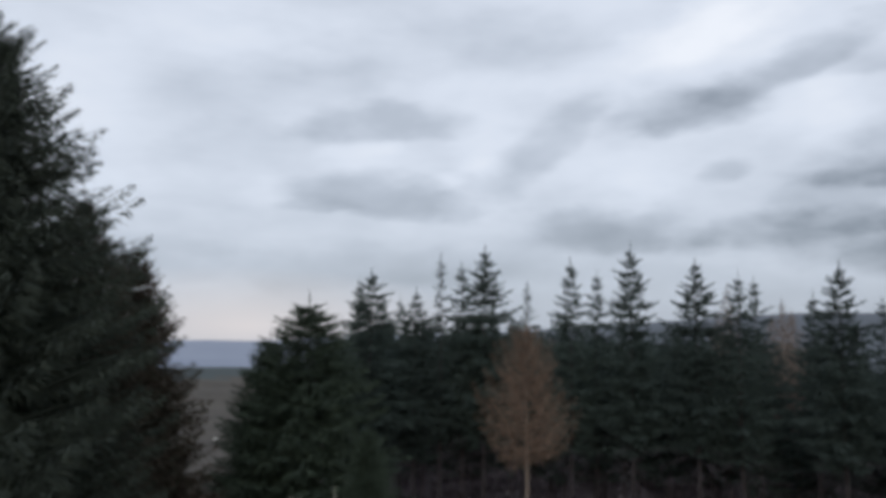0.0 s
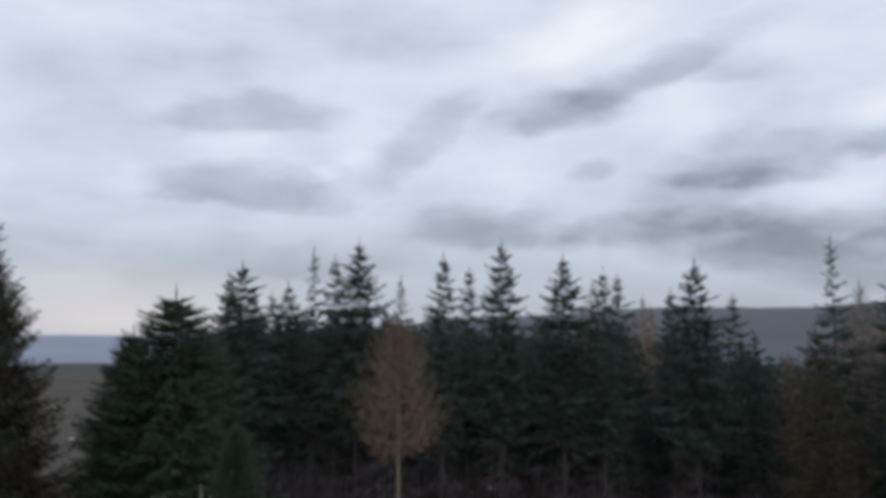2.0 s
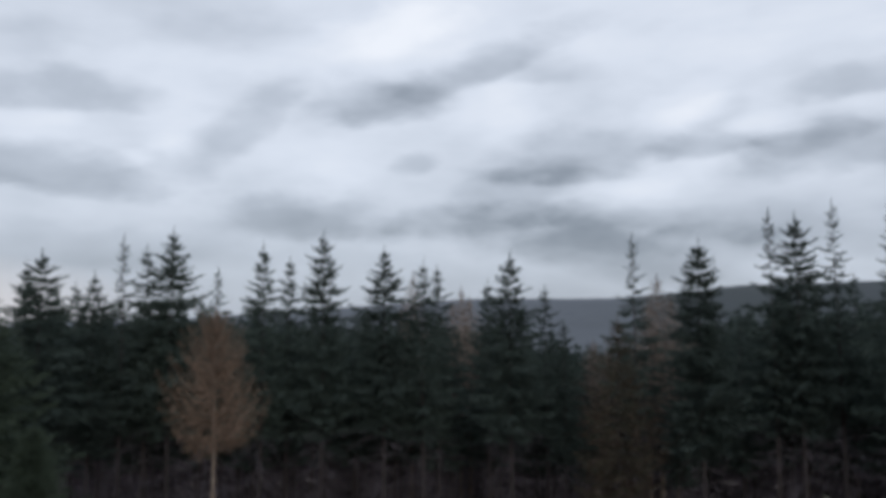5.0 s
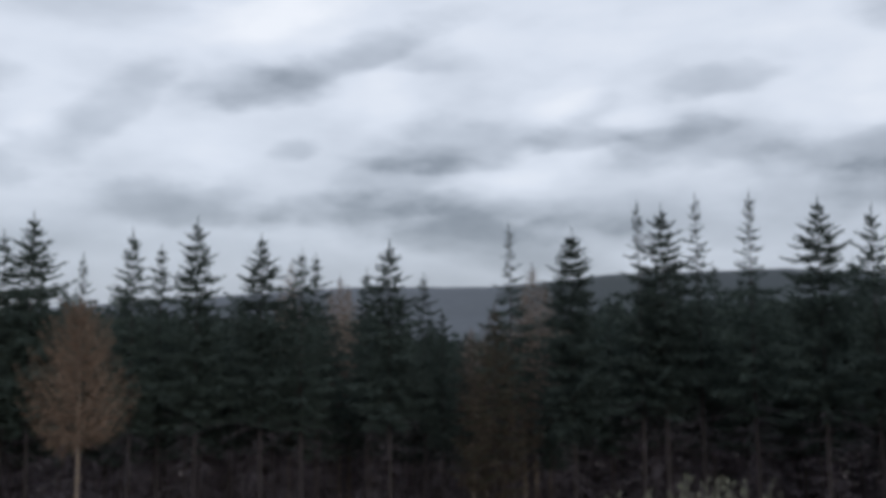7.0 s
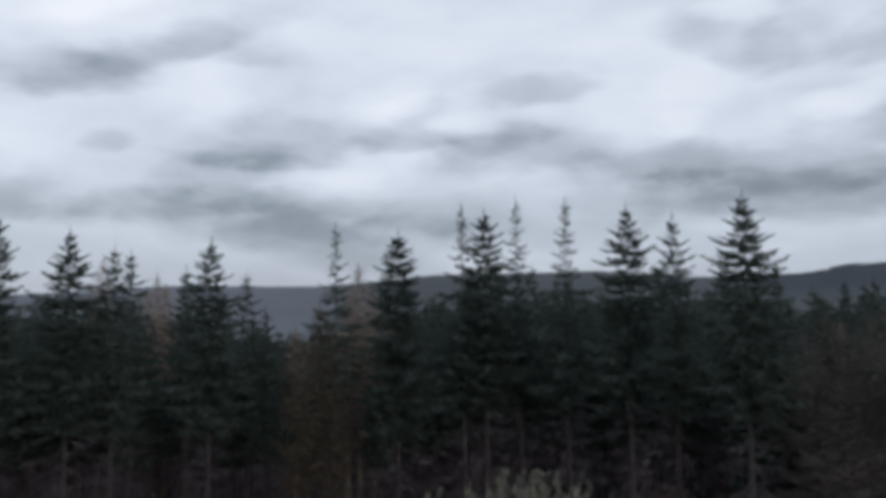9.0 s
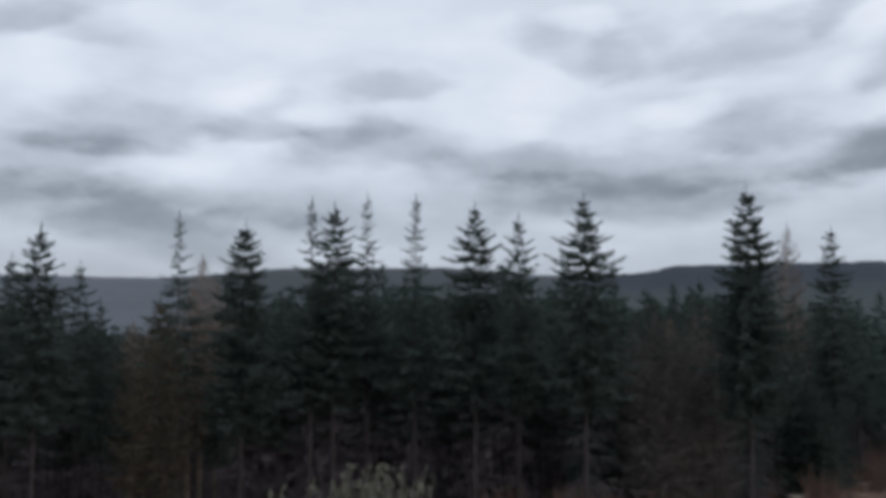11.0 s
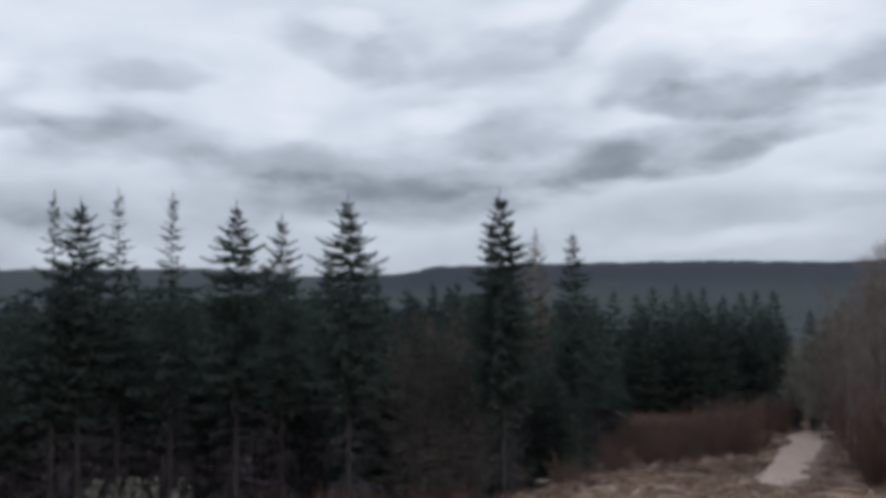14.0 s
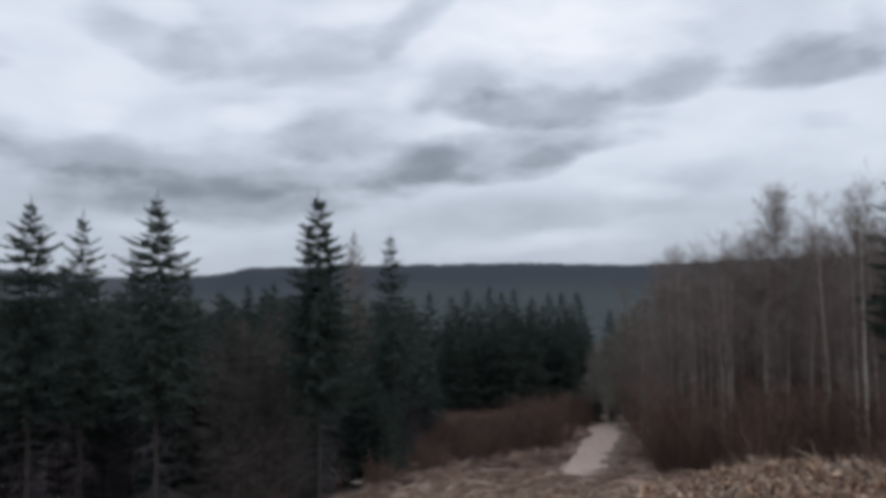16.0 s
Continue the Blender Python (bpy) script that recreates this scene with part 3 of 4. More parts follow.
def plant(kind, az, el, d, variant=0, wide=1.0, group="spruces of the plantation edge"):
    """A tree d metres off, with its top at that elevation as seen from the camera's place."""
    foot = spot(az, d)
    height = EYE + d * math.tan(radians(el)) - foot.z
    key = (kind, variant)
    turn = Euler((0, 0, tree_dice.uniform(0, 6.28)))
    if key not in made:
        root, H = conifer(kind, 100 + variant * 17 + len(kind))
        f = height / (H + 0.4)
        made[key] = (root, H, f, wide)
        root.matrix_basis = Matrix.LocRotScale(foot, turn, (f * wide, f * wide, f))
        tagged(root, LABELS[kind], "larch tree" if "larch" in LABELS[kind] else "spruce tree", group)
        return root
    first, H, f0, w0 = made[key]
    f = height / (H + 0.4)
    return copy_thing(first, Matrix.LocRotScale(foot, turn, (f * wide / (f0 * w0), f * wide / (f0 * w0), f / f0)))


# left of the gap: two big trees close by
plant("broad", 34.0, 20.0, 22, wide=0.95)
plant("brown_broad", 27.4, 9.2, 26, wide=0.8)
plant("brown_broad", 24.4, 6.2, 29, wide=0.88)
plant("full", 30.0, 6.0, 34, 1)
# right of the gap
plant("bushy", 13.0, 3.2, 29, wide=1.05)
plant("bushy", 15.6, 0.6, 30, 1, wide=0.8)
plant("bushy", 8.9, -5.4, 25, 1, wide=0.75)
plant("full", 8.8, 4.9, 40, wide=1.2)
plant("slim", 9.6, 4.3, 43)
plant("full", 5.9, 3.6, 42, 1)
plant("thin_top", 4.2, 6.0, 43)
plant("slim", 2.7, 5.4, 44, 1)
plant("full", 1.2, 6.6, 43, 1)
plant("thin_top", -1.7, 4.1, 52, 1)
plant("larch", -1.6, 1.5, 34, wide=0.93, group="larches")
plant("slim", -4.5, 5.8, 42)
plant("slim", -6.3, 4.8, 46, 1)
plant("full", -8.5, 6.6, 42, wide=0.85)
plant("full", -12.7, 5.6, 42, 1)
plant("slim", -15.4, 4.8, 42)
plant("slim", -16.3, 4.3, 47, 1)
plant("pale_larch", -14.6, 3.9, 50, group="larches")
plant("slim", -19.8, 3.4, 45)
plant("full", -21.3, 5.2, 41, 2)
plant("slim", -23.6, 2.9, 46, 1)
plant("slim", -24.8, 0.6, 43)
plant("pale_larch", -17.9, 2.9, 56, 1, group="larches")
for az, el, d in ((-31.0, 3.5, 50), (-31.9, 2.2, 52), (-30.3, 1.7, 48), (-18.5, 2.2, 58), (-17.3, 1.9, 60), (-26.8, -0.7, 46), (-27.7, -1.2, 47), (-64.2, 0.3, 50), (-62.0, -0.4, 49)):
    plant("pale_larch", az, el, d, 1, wide=1.5, group="larches")
plant("thin_top", -29.4, 6.3, 43)
plant("brown", -28.3, 0.9, 39, wide=1.0)
plant("dense", -33.6, 6.0, 41)
plant("thin_top", -38.0, 7.5, 43, 1)
plant("full", -39.6, 7.2, 43)
plant("thin_top", -41.8, 7.9, 44)
plant("thin_top", -45.1, 7.9, 42, 1)
plant("full", -49.1, 7.3, 40, 1)
plant("slim", -52.0, 6.6, 43)
plant("full", -56.4, 7.8, 37, 3)
plant("slim", -58.3, 3.2, 48, 1)
plant("slim", -60.7, 1.4, 52)
plant("slim", -62.2, 2.0, 53, 1)
plant("slim", -63.8, 2.2, 52)
plant("slim", -64.9, 1.2, 54, 1)
plant("dense", -66.8, 8.2, 39, 1, wide=0.95)
plant("pale_larch", -69.2, 5.4, 47, group="larches")
plant("slim", -71.8, 5.4, 46)

# the rows behind, denser and lower
BACK_TOP = [(-76, 0.2), (-72, 0.8), (-65, 1.4), (-60, 1.4), (-55, 2.7), (-46, 3.4), (-40, 3.1), (-36, 1.9), (-31, 0.0), (-27, -0.7), (-22, 0.0), (-18, 1.0), (-15, 1.7), (-10, 1.4), (-5, 1.8), (-1, 1.9),
            (3, 2.5), (9, 2.6), (12, 0.5)]
dice = random.Random(5)
for row, d0 in enumerate((46.5, 49.5, 53, 57)):
    az = 11.5 - row * 0.8
    while az > (-73 if row < 2 else -75):
        d = d0 + dice.uniform(-1.4, 1.4)
        plant("back", az, table(BACK_TOP, az) + dice.uniform(-2.8 if az < -22 else -1.6, 0.5), d, dice.randrange(3), dice.uniform(0.9, 1.15), "spruces of the inner plantation")
        az -= math.degrees(dice.uniform(2.0, 3.1) / d0)


def deep_rows():
    """The plantation's depth: closely planted spruces that show only between the nearer ones, dead below their live tops."""
    rng = random.Random(21)
    s, dead = Shape(), Shape()
    for d0 in (60, 63, 66, 69, 73, 77, 82, 87):
        az = 11.0
        while az > -74:
            d = d0 + rng.uniform(-1.3, 1.3)
            foot = spot(az, d)
            h = min(15.0, EYE + d * math.tan(radians(table(BACK_TOP, az) + rng.uniform(-1.6, -0.1))) - foot.z)
            dead.tube([foot - Vector((0, 0, 0.3)), foot + Vector((0, 0, h * 0.6))], [0.13, 0.07], 4, False)
            u = 0.3
            while u < h - 1.0:
                live = u < h * 0.55
                R = 2.3 * (1 - math.exp(-u / 2.9))
                p = foot + Vector((0, 0, h - u))
                n = 7 if live else 5
                w0 = rng.uniform(0, 6.28)
                for k in range(n):
                    w = w0 + 6.28 * k / n
                    o = Vector((math.cos(w), math.sin(w), rng.uniform(-0.75, 0.0)))
                    if live:
                        s.blade(p, o, R * rng.uniform(0.75, 1.25) + 0.15, 0.3 + 0.4 * R, rng, 0.2)
                    else:
                        dead.blade(p, o, R * rng.uniform(0.5, 1.0), 0.22, rng, 0.2)
                u += 0.42
            az -= math.degrees(rng.uniform(2.2, 3.2) / d0)
    tagged(new("inner_wood", s.mesh("inner_wood", NEEDLES)), "dense dark spruce plantation behind the front rows", "wood", kind="stuff")
    tagged(new("inner_deadwood", dead.mesh("inner_deadwood", INNER_TWIG)), "dead grey lower branches inside the dense plantation", "dead branches", kind="stuff")


deep_rows()
# the block of spruces past the track's bend
for az, el, d in ((-74.4, 1.3, 92), (-75.8, 1.0, 88), (-76.9, 1.5, 92), (-78.4, 1.6, 90), (-79.2, 1.2, 95), (-80.1, 1.4, 91), (-81.3, 0.8, 96), (-82.4, 1.0, 98), (-83.3, 1.1, 97),
                  (-84.3, 1.1, 99), (-73.2, 0.7, 84), (-77.6, 0.6, 84), (-79.5, 0.5, 84), (-82.0, 0.3, 90), (-83.8, 0.0, 92), (-81.0, 0.3, 86), (-76.2, 0.3, 82)):
    plant("edge", az, el, d, dice.randrange(2), 1.3, "spruces past the track")
for i in range(34):
    plant("edge", dice.uniform(-88.5, -72.5), dice.uniform(-1.2, 0.0), dice.uniform(86, 104), dice.randrange(2), 1.3, "spruces past the track")
for i in range(16):
    plant("edge", dice.uniform(-88.6, -83.4), dice.uniform(-6.4, -4.6), dice.uniform(68, 80), dice.randrange(2), 1.5, "spruces past the track")
for i in range(15):
    az = dice.uniform(-72, -57)
    if -65.2 < az < -58.4:
        continue
    plant("edge", az, dice.uniform(-7.5, -2.5) if az < -66 else dice.uniform(-5, 0.0), dice.uniform(42, 46), dice.randrange(2), 1.2, "spruces of the plantation edge")
for i in range(9):
    plant("edge", dice.uniform(-74.8, -71.5), dice.uniform(-5.2, -3.2), dice.uniform(52, 64), dice.randrange(2), 1.3, "spruces of the plantation edge")
for az, el, d in ((-59.6, -0.6, 42), (-61.0, 0.3, 44), (-62.4, -0.8, 41), (-63.6, 0.2, 43), (-64.6, -1.6, 41), (-60.3, -2.6, 40), (-61.8, -3.2, 39.5), (-63.2, -3.0, 40)):
    plant("bare", az, el, d, int(d * 2) % 2, 1.0)
plant("grey", -86.3, -1.6, 66, group="larches")
plant("grey", -85.4, -2.6, 70, group="larches")
plant("grey", -87.4, -0.2, 68, group="larches")
plant("grey", -88.3, 0.6, 64, group="larches", wide=0.9)
plant("grey", -86.8, -3.0, 62, group="larches", wide=0.9)

# ---------------------------------------------------------------- birches, shrubs, felling waste


def birch(seed, oval=False, stem=False):
    """A bare birch, 13 m high: open and upswept, with one full egg-shaped crown, or a slender stem with few twigs."""
    rng = random.Random(seed)
    H = 13.0
    root = new("birch_tree")
    line = trunk_line(rng, H, rng.uniform(0.01, 0.07), rng.uniform(0.1, 0.5))
    wood = Shape()
    thick = 0.05 if stem else 0.074
    wood.tube([line[0] - Vector((0, 0, 0.4))] + line, [1.15 * thick] + [thick * (1 - i / 10.3) + 0.002 for i in range(11)], 7)
    part("trunk", wood, BIRCH_BARK, root, "pale peeling birch bark", True)
    s = Shape()
    for i in range(110 if oval else 16 if stem else 46):
        t = rng.uniform(0.5, 0.98) if oval else rng.uniform(0.55 if stem else 0.2, 0.94)
        p = on_line(line, t)
        w = rng.uniform(0, 6.28)
        rise = rng.uniform(0.9, 2.2) if oval else rng.uniform(0.5, 1.7)
        d = Vector((math.cos(w), math.sin(w), rise)).normalized()
        L = (0.75 + 3.2 * (1 - t) ** 0.8) * rng.uniform(0.45, 1.1)
        if oval:
            L = (0.35 + 1.55 * math.sin(min(1.0, (1.02 - t) / 0.3) * 1.57)) * rng.uniform(0.7, 1.0)
        q = p + d * L * 0.5
        e = q + (d + Vector((rng.uniform(-0.2, 0.2), rng.uniform(-0.2, 0.2), 0.4))).normalized() * L * 0.5
        s.tube([p, q, e], [0.022 * (1.3 - t), 0.014 * (1.3 - t), 0.003], 3, False)
        for j in range(int(3 + 4.5 * L)):
            f = rng.uniform(0.15, 1)
            a = p.lerp(q, f / 0.5) if f < 0.5 else q.lerp(e, (f - 0.5) / 0.5)
            v = rng.uniform(0, 6.28)
            dd = Vector((math.cos(v), math.sin(v), rng.uniform(0.3, 2.2))).normalized()
            n = rng.uniform(0.3, 1.1)
            s.blade(a, dd, n, 0.017, rng)
            for h in range(3):
                b = a + dd * n * rng.uniform(0.2, 0.8)
                s.blade(b, dd + Vector((rng.uniform(-1, 1), rng.uniform(-1, 1), rng.uniform(-0.7, 0.6))), rng.uniform(0.25, 0.6), 0.0125, rng)
    part("crown", s, BIRCH_TWIG, root, "fine leafless twigs")
    return root, H


birches = {}


def plant_birch(az, el, d, variant, wide=1.0):
    foot = spot(az, d)
    height = EYE + d * math.tan(radians(el)) - foot.z
    turn = Euler((0, 0, tree_dice.uniform(0, 6.28)))
    if variant not in birches:
        root, H = birch(350, True) if variant == "oval" else birch(300 + variant, stem=variant > 5)
        f = height / H
        birches[variant] = (root, H, f)
        root.matrix_basis = Matrix.LocRotScale(foot, turn, (f, f, f))
        return tagged(root, "leafless birch with a full egg-shaped crown of fine twigs" if variant == "oval" else "leafless birch with pale trunk and purplish-brown twigs", "birch tree", "birches by the track")
    first, H, f0 = birches[variant]
    f = height / H / f0
    return copy_thing(first, Matrix.LocRotScale(foot, turn, (f * wide, f * wide, f)))


BIRCH_TOP = [(-108, 6.0), (-104, 5.4), (-101, 5.0), (-98.5, 4.8), (-95.2, 4.4), (-92.8, 4.0), (-91, 3.6), (-89.1, 2.3), (-87.6, 0.8)]
az = -87.6
while az > -107:
    d = dice.uniform(50, 62)
    plant_birch(az, table(BIRCH_TOP, az) + dice.uniform(-1.7, 0.4), d, dice.randrange(6))
    az -= dice.uniform(0.16, 0.4)
for i in range(46):
    az = dice.uniform(-108, -88.2)
    plant_birch(az, table(BIRCH_TOP, az) - dice.uniform(0.8, 3.5), dice.uniform(62, 80), dice.randrange(6))
for az, el, d in ((-89.4, 2.6, 47), (-99.8, 6.5, 47), (-101.6, 8.1, 44), (-91.0, 3.9, 50), (-94.5, 4.4, 50), (-101.0, 5.6, 45), (-102.6, 5.9, 46)):
    plant_birch(az, el, d, dice.randrange(6), 0.8)
plant_birch(-97.4, 7.0, 50, "oval")
for az, el in ((-98.6, 5.4), (-99.2, 5.8), (-100.5, 6.2), (-101.3, 6.6), (-102.2, 6.4), (-95.6, 4.9), (-93.6, 4.6), (-92.2, 4.4), (-96.4, 5.0), (-90.4, 3.6)):
    plant_birch(az, el, dice.uniform(48, 53), dice.randrange(6), 0.7)
# slender pale stems along the thicket's front
for i in range(52):
    plant_birch(dice.uniform(-103, -88.4), dice.uniform(-1.5, 2.6), dice.uniform(45.5, 51), 6 + i % 5, 1.0)
plant("full", -104.7, 9.4, 44)
plant("slim", -101.7, 4.4, 54, 1, wide=0.7)
plant("slim", -99.9, 3.9, 58, wide=0.7)
for i in range(12):
    az = dice.uniform(-112, -92)
    plant("edge", az, min(2.4, table(BIRCH_TOP, az) - 1.5) + dice.uniform(-2.2, 0.0), dice.uniform(66, 82), dice.randrange(2), 1.2, "spruces behind the birches")


def shrub_shape(s, seed, height, stems=46, leafy=0, at=Vector((0, 0, 0)), size=1.0):
    """Adds one many-stemmed shrub to the shape s, with its foot at that place."""
    rng = random.Random(seed)
    first = len(s.v)
    for i in range(stems):
        w = rng.uniform(0, 6.28)
        r0 = rng.uniform(0, 0.55)
        p = Vector((math.cos(w) * r0, math.sin(w) * r0, -0.15))
        d = Vector((math.cos(w) * rng.uniform(0, 0.7), math.sin(w) * rng.uniform(0, 0.7), 1)).normalized()
        L = height * rng.uniform(0.5, 1.1)
        q = p + d * L * 0.5
        e = q + (d + Vector((rng.uniform(-0.4, 0.4), rng.uniform(-0.4, 0.4), 0.3))).normalized() * L * 0.5
        s.tube([p, q, e], [0.016, 0.011, 0.004], 3, False)
        for j in range(13):
            f = rng.uniform(0.25, 1)
            a = p.lerp(q, f * 2) if f < 0.5 else q.lerp(e, f * 2 - 1)
            dd = d + Vector((rng.uniform(-1, 1), rng.uniform(-1, 1), rng.uniform(-0.1, 0.7)))
            n = rng.uniform(0.15, 0.5) * height * 0.4
            s.blade(a, dd, n, 0.014, rng)
            for h in range(leafy):
                s.blade(a + dd.normalized() * n * rng.uniform(0.3, 1), dd + Vector((rng.uniform(-1, 1), rng.uniform(-1, 1), rng.uniform(-0.4, 1))),
                        rng.uniform(0.07, 0.17), 0.06, rng)
    for v in s.v[first:]:
        v *= size
        v += at
    return s


def shrub(seed, material, height, stems=46, name="shrub", leafy=0):
    ob = new(name)
    part("stem_clump", shrub_shape(Shape(), seed, height, stems, leafy), material, ob)
    return ob


def scatter_shrubs(first_list, places, label, category, group, girth=1.1):
    for i, (p, size) in enumerate(places):
        proto = first_list[i % len(first_list)]
        m = Matrix.LocRotScale(p, Euler((0, 0, dice.uniform(0, 6.28))), (size * girth, size * girth, size))
        if not proto.get("placed"):
            proto["placed"] = 1
            proto.matrix_basis = m
            proto["base_size"] = size
            tagged(proto, label, category, group)
        else:
            f = size / proto["base_size"]
            copy_thing(proto, Matrix.LocRotScale(p, m.to_euler(), (f, f, f)))


# brown bare shrubs by the track and under the birches
places = []
for i in range(88):
    az = dice.uniform(-82.6, -73.5)
    d = table([(-82.6, 53), (-78, 48), (-73.5, 44)], az) + dice.uniform(0, 13)
    places.append((spot(az, d), dice.uniform(0.35, 1.0) * (0.62 + 0.8 * smooth_step(-74.5, -80.5, az))))
for i in range(150):
    az = dice.uniform(-108, -89.8)
    d = dice.uniform(42, 54)
    places.append((spot(az, d), dice.uniform(0.7, 2.3)))
for i in range(14):
    places.append((spot(dice.uniform(-109, -89), dice.uniform(63, 73)), dice.uniform(1.6, 2.8)))
for i in range(22):
    places.append((spot(dice.uniform(-84.6, -82.8), dice.uniform(67, 74)), dice.uniform(0.6, 1.1)))
scatter_shrubs([shrub(500 + i, SHRUB_STEM, 2.3) for i in range(5)], places, "leafless reddish-brown shrub with dense thin stems", "shrub", "brown shrubs")


def build_undergrowth():
    """Low scrub along the wood's edge and on the clearing."""
    s = Shape()
    spots = [(dice.uniform(-77, -72.5), dice.uniform(55, 66), dice.uniform(0.6, 1.0)) for i in range(30)]
    spots += [(dice.uniform(-67, -48), dice.uniform(37, 41), dice.uniform(0.5, 1.0)) for i in range(22)]
    for i in range(46):
        az = dice.uniform(-75, -60)
        spots.append((az, table([(-75, 44), (-70, 39), (-64, 37), (-60, 37)], az) + dice.uniform(0.5, 11), dice.uniform(0.3, 0.8)))
    for i in range(110):
        az, d = dice.uniform(-87, -66), dice.uniform(26, 46)
        if not (d > 38 and abs(az + 84.8) < 2.6):
            spots.append((az, d, dice.uniform(0.1, 0.3)))
    for i, (az, d, size) in enumerate(spots):
        if abs(az + 69.3) > 0.9:
            shrub_shape(s, 520 + i, 2.3, 26, 0, spot(az, d), size)
    tagged(new("undergrowth", s.mesh("undergrowth", SHRUB_STEM)), "low reddish-brown bare scrub along the wood's edge", "undergrowth", kind="stuff")


build_undergrowth()

# grey sallow bushes on the slope below the camera
places = []
for az, el, d in ((-41.3, -10.1, 21), (-40.2, -10.7, 21.5), (-42.2, -10.6, 21), (-44.1, -10.2, 21.3), (-37.1, -10.6, 21.5), (-44.6, -10.8, 20.6), (12.6, -9.8, 20)):
    p = spot(az, d)
    places.append((p, (EYE + d * math.tan(radians(el)) - p.z) / 1.9))
scatter_shrubs([shrub(600 + i, SALLOW, 1.9, (13, 6, 9)[i], "sallow_bush", 4) for i in range(3)], places, "grey-green sallow bush with pale budding shoots", "bush", "sallow bushes", 0.72)


def build_brash():
    """Cut branches and dead grass over the clearing."""
    rng = random.Random(77)
    sticks, grass = Shape(), Shape()
    for i in range(16000):
        az = rng.uniform(-112, -60)
        d = rng.uniform(13, 26) if rng.random() < 0.45 and az < -84 else rng.uniform(20, 62)
        if d > 42.5 and abs(az + 84.9 + (d - 45) * 0.07) < 1.6:
            continue
        p = spot(az, d)
        if d > 27 and noise.noise((p.x * 0.3, p.y * 0.3, 8.0)) < -0.05 and rng.random() < 0.75:
            continue
        w = rng.uniform(0, 6.28)
        near = d < 27 and az < -88
        d3 = Vector((math.cos(w), math.sin(w), rng.uniform(-0.1, 0.9 if near and rng.random() < 0.5 else 0.25))).normalized()
        L = rng.uniform(0.12, 0.55) * (1.0 if rng.random() < 0.94 else 2.4) * (0.7 if near else 1.0)
        p.z += rng.uniform(0.0, 0.18)
        b = p + d3 * L * 0.5 + Vector((rng.uniform(-0.08, 0.08), rng.uniform(-0.08, 0.08), rng.uniform(-0.05, 0.08)))
        r = rng.uniform(0.006, 0.018)
        sticks.tube([p, b, p + d3 * L], [r, r * 0.8, r * 0.35], 4)
    for i in range(230):
        # longer cut branches, bleached
        az, d = rng.uniform(-110, -63), rng.uniform(26, 60)
        if d > 40 and abs(az + 85.4) < 2.2:
            continue
        p, w, L = spot(az, d), rng.uniform(0, 6.28), rng.uniform(0.5, 1.7)
        e = p + Vector((math.cos(w), math.sin(w), 0)) * L
        e.z = ground_z(e.x, e.y) + rng.uniform(0.05, 0.35)
        p.z += 0.08
        r = rng.uniform(0.018, 0.045)
        sticks.tube([p, p.lerp(e, 0.5) + Vector((0, 0, rng.uniform(0, 0.12))), e], [r, r * 0.8, r * 0.5], 5)
    for i in range(3600):
        # upright stalks along the near bank
        az, d = rng.uniform(-112, -88), rng.uniform(15, 24)
        p = spot(az, d)
        if noise.noise((p.x * 0.5, p.y * 0.5, 2.0)) < -0.1:
            continue
        d3 = Vector((rng.uniform(-0.7, 0.7), rng.uniform(-0.7, 0.7), rng.uniform(0.2, 1))).normalized()
        L = rng.uniform(0.12, 0.6)
        sticks.tube([p, p + d3 * L * 0.5, p + d3 * L + Vector((rng.uniform(-0.06, 0.06), rng.uniform(-0.06, 0.06), 0))], [0.009, 0.007, 0.003], 3)
    for i in range(24000):
        az = rng.uniform(-112, -60)
        d = rng.uniform(13, 66)
        p = spot(az, d)
        if noise.noise((p.x * 0.25, p.y * 0.25, 5.0)) < 0.05:
            continue
        if d > 42.5 and -0.9 < az + 84.9 + (d - 45) * 0.07 < 1.7:
            continue
        grass.blade(p, Vector((rng.uniform(-0.8, 0.8), rng.uniform(-0.8, 0.8), 1)), rng.uniform(0.12, 0.42), rng.uniform(0.02, 0.045), rng)
    for i in range(4200):
        # the felled strip between the near trees
        p = spot(rng.uniform(8, 26), rng.uniform(15, 34))
        if noise.noise((p.x * 0.4, p.y * 0.4, 6.0)) < -0.1:
            continue
        d3 = Vector((rng.uniform(-1, 1), rng.uniform(-1, 1), rng.uniform(-0.05, 0.5))).normalized()
        if i % 3 == 0:
            r, L = rng.uniform(0.006, 0.016), rng.uniform(0.15, 0.6)
            sticks.tube([p, p + d3 * L * 0.5, p + d3 * L], [r, r * 0.8, r * 0.4], 4)
        else:
            grass.blade(p, d3 + Vector((0, 0, 0.7)), rng.uniform(0.12, 0.45), rng.uniform(0.02, 0.045), rng)
    leaves = Shape()
    for i in range(15000):
        az = rng.uniform(-112, -82)
        d = rng.uniform(13, 27)
        p = spot(az, d)
        if noise.noise((p.x * 0.8, p.y * 0.8, 3.0)) < -0.12:
            continue
        p.z += rng.uniform(0, 0.3) * (1 if az < -88 else 0.4)
        leaves.blade(p, Vector((rng.uniform(-1, 1), rng.uniform(-1, 1), rng.uniform(-0.3, 1))), rng.uniform(0.04, 0.17) * (1.8 if i % 7 == 0 else 1), rng.uniform(0.015, 0.05) * (1.6 if i % 7 == 0 else 1), rng)
    tagged(new("bracken_litter", leaves.mesh("bracken_litter", BRACKEN)), "dry straw and rust coloured bracken fronds on the brash", "bracken", kind="stuff")
    tagged(new("brash", sticks.mesh("brash", DRY_STICK)), "cut dry branches and twigs strewn over the felled ground", "brash", kind="stuff")
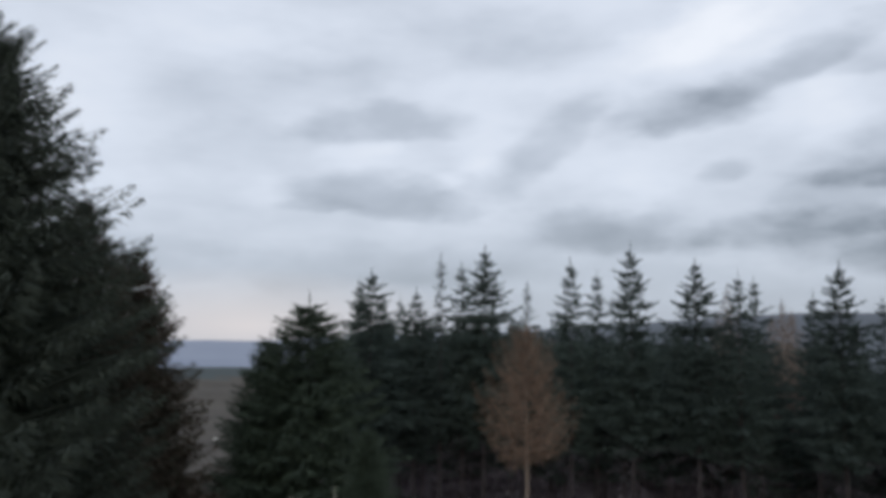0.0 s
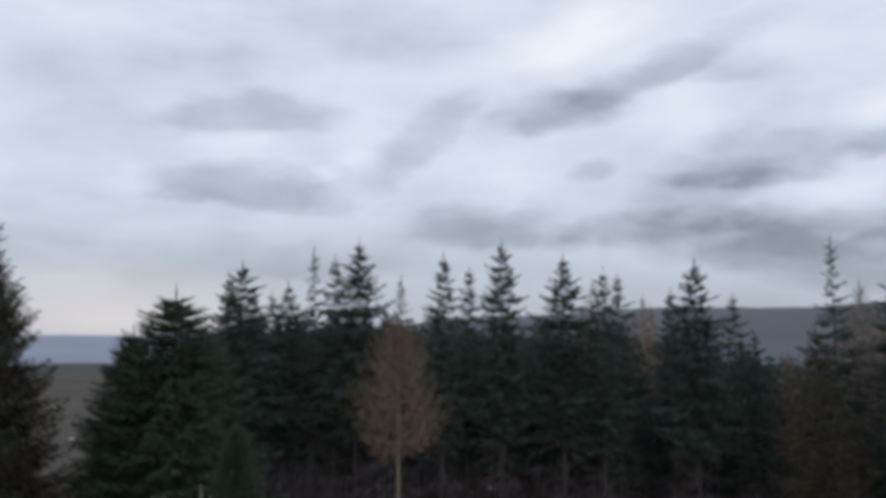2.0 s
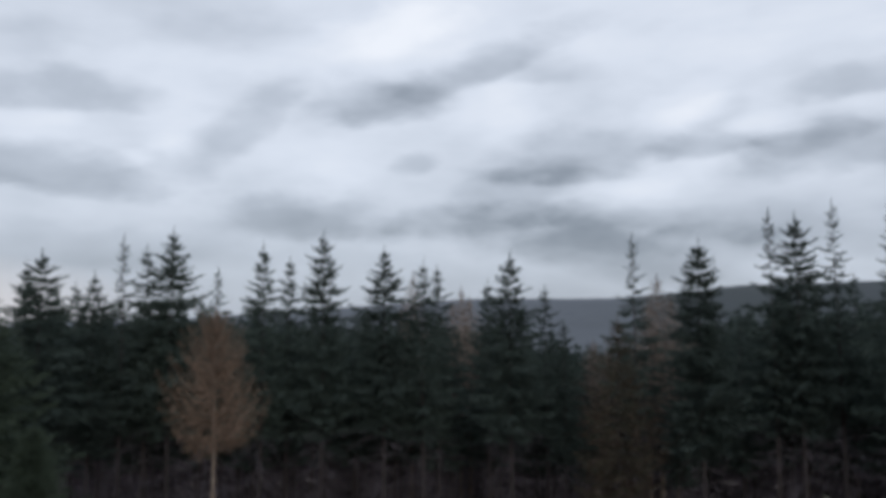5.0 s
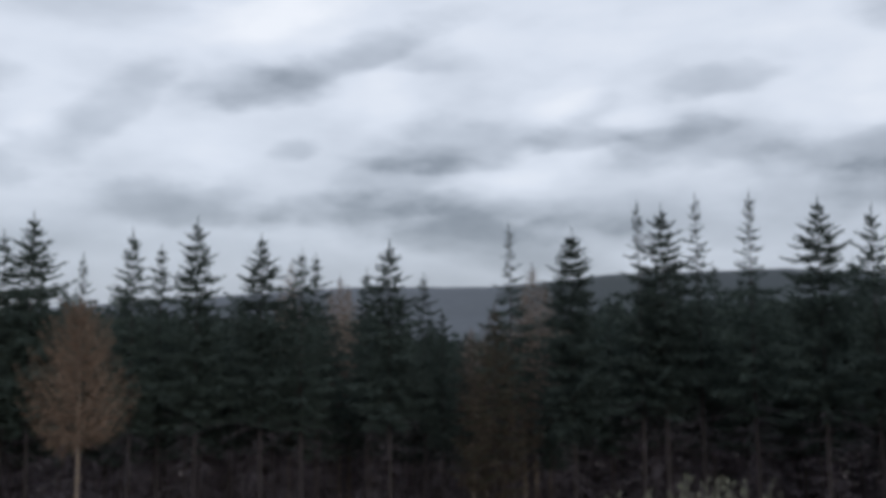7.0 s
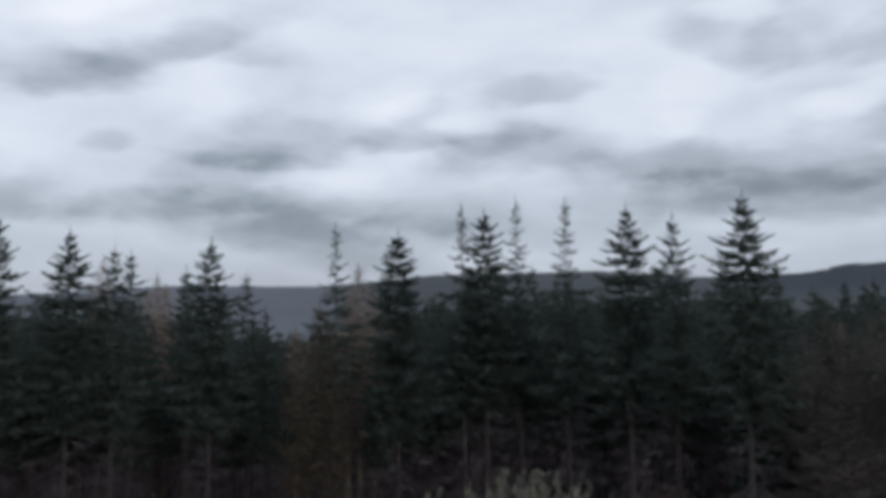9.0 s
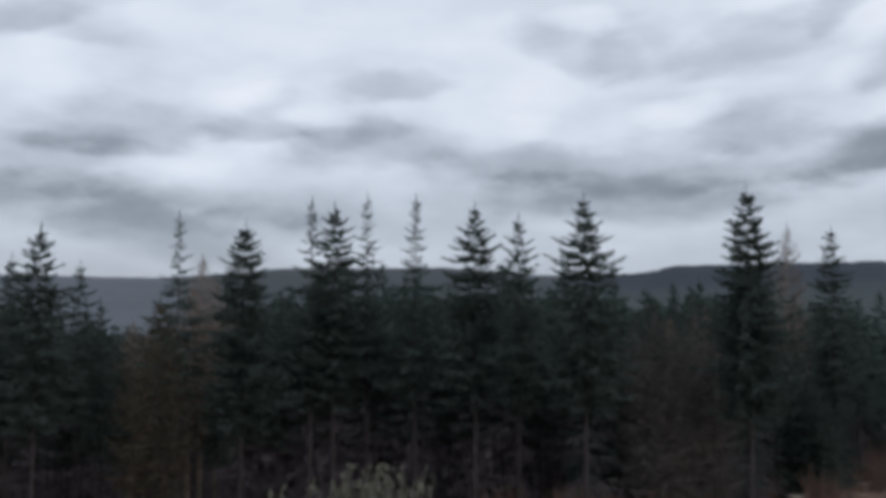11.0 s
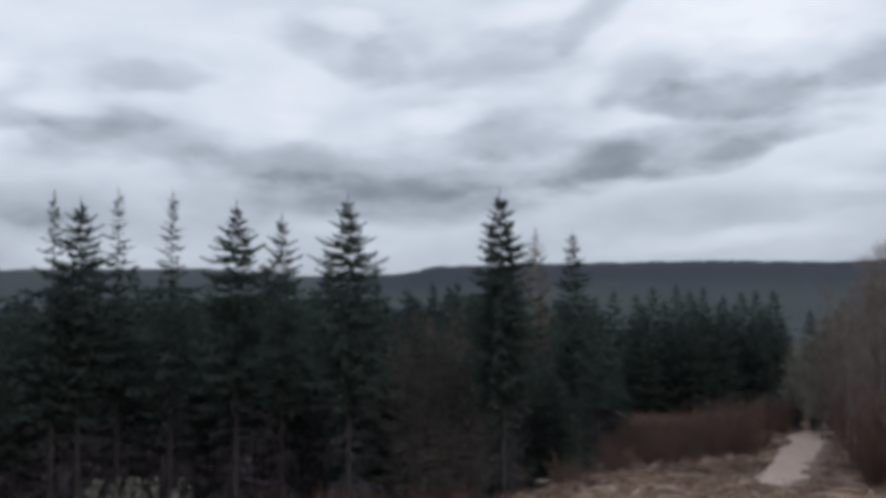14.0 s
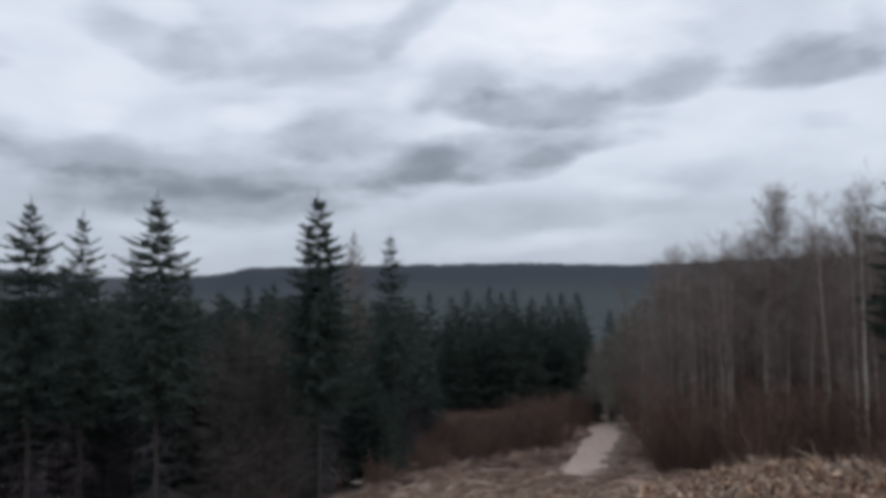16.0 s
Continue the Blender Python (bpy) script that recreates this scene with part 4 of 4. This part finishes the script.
    tagged(new("dead_grass", grass.mesh("dead_grass", DRY_GRASS)), "pale dead grass and bracken between the brash", "grass", kind="stuff")


build_brash()


def stump(az, el, radius, height):
    p = on_ground(az, el)
    rng = random.Random(int(-az * 10))
    root = new("tree_stump")
    root.location = p
    s = Shape()
    n = 14
    wob = [rng.uniform(0.88, 1.12) for i in range(n)]
    levels = ((-0.2, 1.35), (0.02, 1.22), (height * 0.5, 1.0), (height, 0.96))
    for z, f in levels:
        for i in range(n):
            a = 6.283 * i / n
            s.v.append(Vector((math.cos(a) * radius * f * wob[i], math.sin(a) * radius * f * wob[i], z)))
    for l in range(len(levels) - 1):
        for i in range(n):
            s.f.append((l * n + i, l * n + (i + 1) % n, (l + 1) * n + (i + 1) % n, (l + 1) * n + i))
    part("bark", s, BARK, root, smooth=True)
    c = Shape()
    for z in (height - 0.03, height + 0.012):
        for i in range(n):
            a = 6.283 * i / n
            f = 0.95 if z < height else 0.93
            c.v.append(Vector((math.cos(a) * radius * f * wob[i], math.sin(a) * radius * f * wob[i], z)))
    c.f.append(tuple(range(n, 2 * n)))
    for i in range(n):
        c.f.append((i, (i + 1) % n, n + (i + 1) % n, n + i))
    part("cut_face", c, CUT_WOOD, root, "pale freshly sawn wood")
    tagged(root, "low sawn tree stump with a pale cut top", "tree stump", "stumps in the clearing")


for az, el, r, h in ((-69.3, -11.75, 0.32, 0.34), (-66.0, -12.4, 0.24, 0.12)):
    stump(az, el, r, h)


def pole(az, el, length, radius, turn, tilt=0.0):
    """A cut stem lying in the clearing."""
    p = on_ground(az, el) + Vector((0, 0, radius + 0.08))
    a = radians(az + turn)
    d = Vector((-math.sin(a), math.cos(a), tilt)).normalized()
    s = Shape()
    pts = [p + d * length * (i / 5 - 0.5) + Vector((0, 0, 0.03 * math.sin(i * 1.7))) for i in range(6)]
    for q in pts:
        q.z = max(q.z, ground_z(q.x, q.y) + radius * 0.7)
    s.tube(pts, [radius * (1 - 0.08 * i) for i in range(6)], 8)
    s.f.append(tuple(reversed(range(8))))
    ob = new("cut_pole", s.mesh("cut_pole", DRY_STICK, True))
    tagged(ob, "dry bleached pole lying in the felling waste", "pole", "cut poles")


for az, el, n, r, turn, tilt in ((-88.5, -10.2, 2.0, 0.05, 88, 0.0), (-92.6, -9.3, 1.2, 0.03, 70, 0.5), (-97.5, -10.6, 1.6, 0.035, 80, 0.1), (-100.9, -8.6, 0.7, 0.03, 0, 3.0),
                                 (-83.0, -11.9, 1.8, 0.045, 95, 0.0), (-87.0, -12.1, 1.5, 0.04, 85, 0.05), (-76.0, -11.2, 1.6, 0.05, 60, 0.0)):
    pole(az, el, n, r, turn, tilt)


def boulder(az, d, size):
    bm = bmesh.new()
    bmesh.ops.create_icosphere(bm, subdivisions=2, radius=size)
    for v in bm.verts:
        v.co *= 1 + 0.3 * noise.noise(v.co * 1.6 / size)
        v.co.z *= 0.7
    me = bpy.data.meshes.new("boulder")
    bm.to_mesh(me)
    bm.free()
    me.materials.append(STONE)
    ob = new("boulder", me)
    ob.location = spot(az, d) + Vector((0, 0, size * 0.4))
    tagged(ob, "pale stone lying on the brown moor", "stone")


boulder(18.8, 226, 0.7)


def far_wood():
    rng = random.Random(9)
    s = Shape()
    for i in range(2600):
        az = rng.uniform(-115, -57.5)
        d = rng.uniform(1880, 2010)
        p = spot(az, d)
        h, r = rng.uniform(3.5, 6.5), rng.uniform(2.5, 4.5)
        i0 = len(s.v)
        for k in range(5):
            a = 6.283 * k / 5 + rng.random()
            s.v.append(p + Vector((math.cos(a) * r, math.sin(a) * r, -1)))
        s.v.append(p + Vector((0, 0, h)))
        s.f += [(i0 + k, i0 + (k + 1) % 5, i0 + 5) for k in range(5)]
    tagged(new("far_wood", s.mesh("far_wood", FAR_SPRUCE)), "distant dark conifer wood on the hill", "wood", kind="stuff")


far_wood()
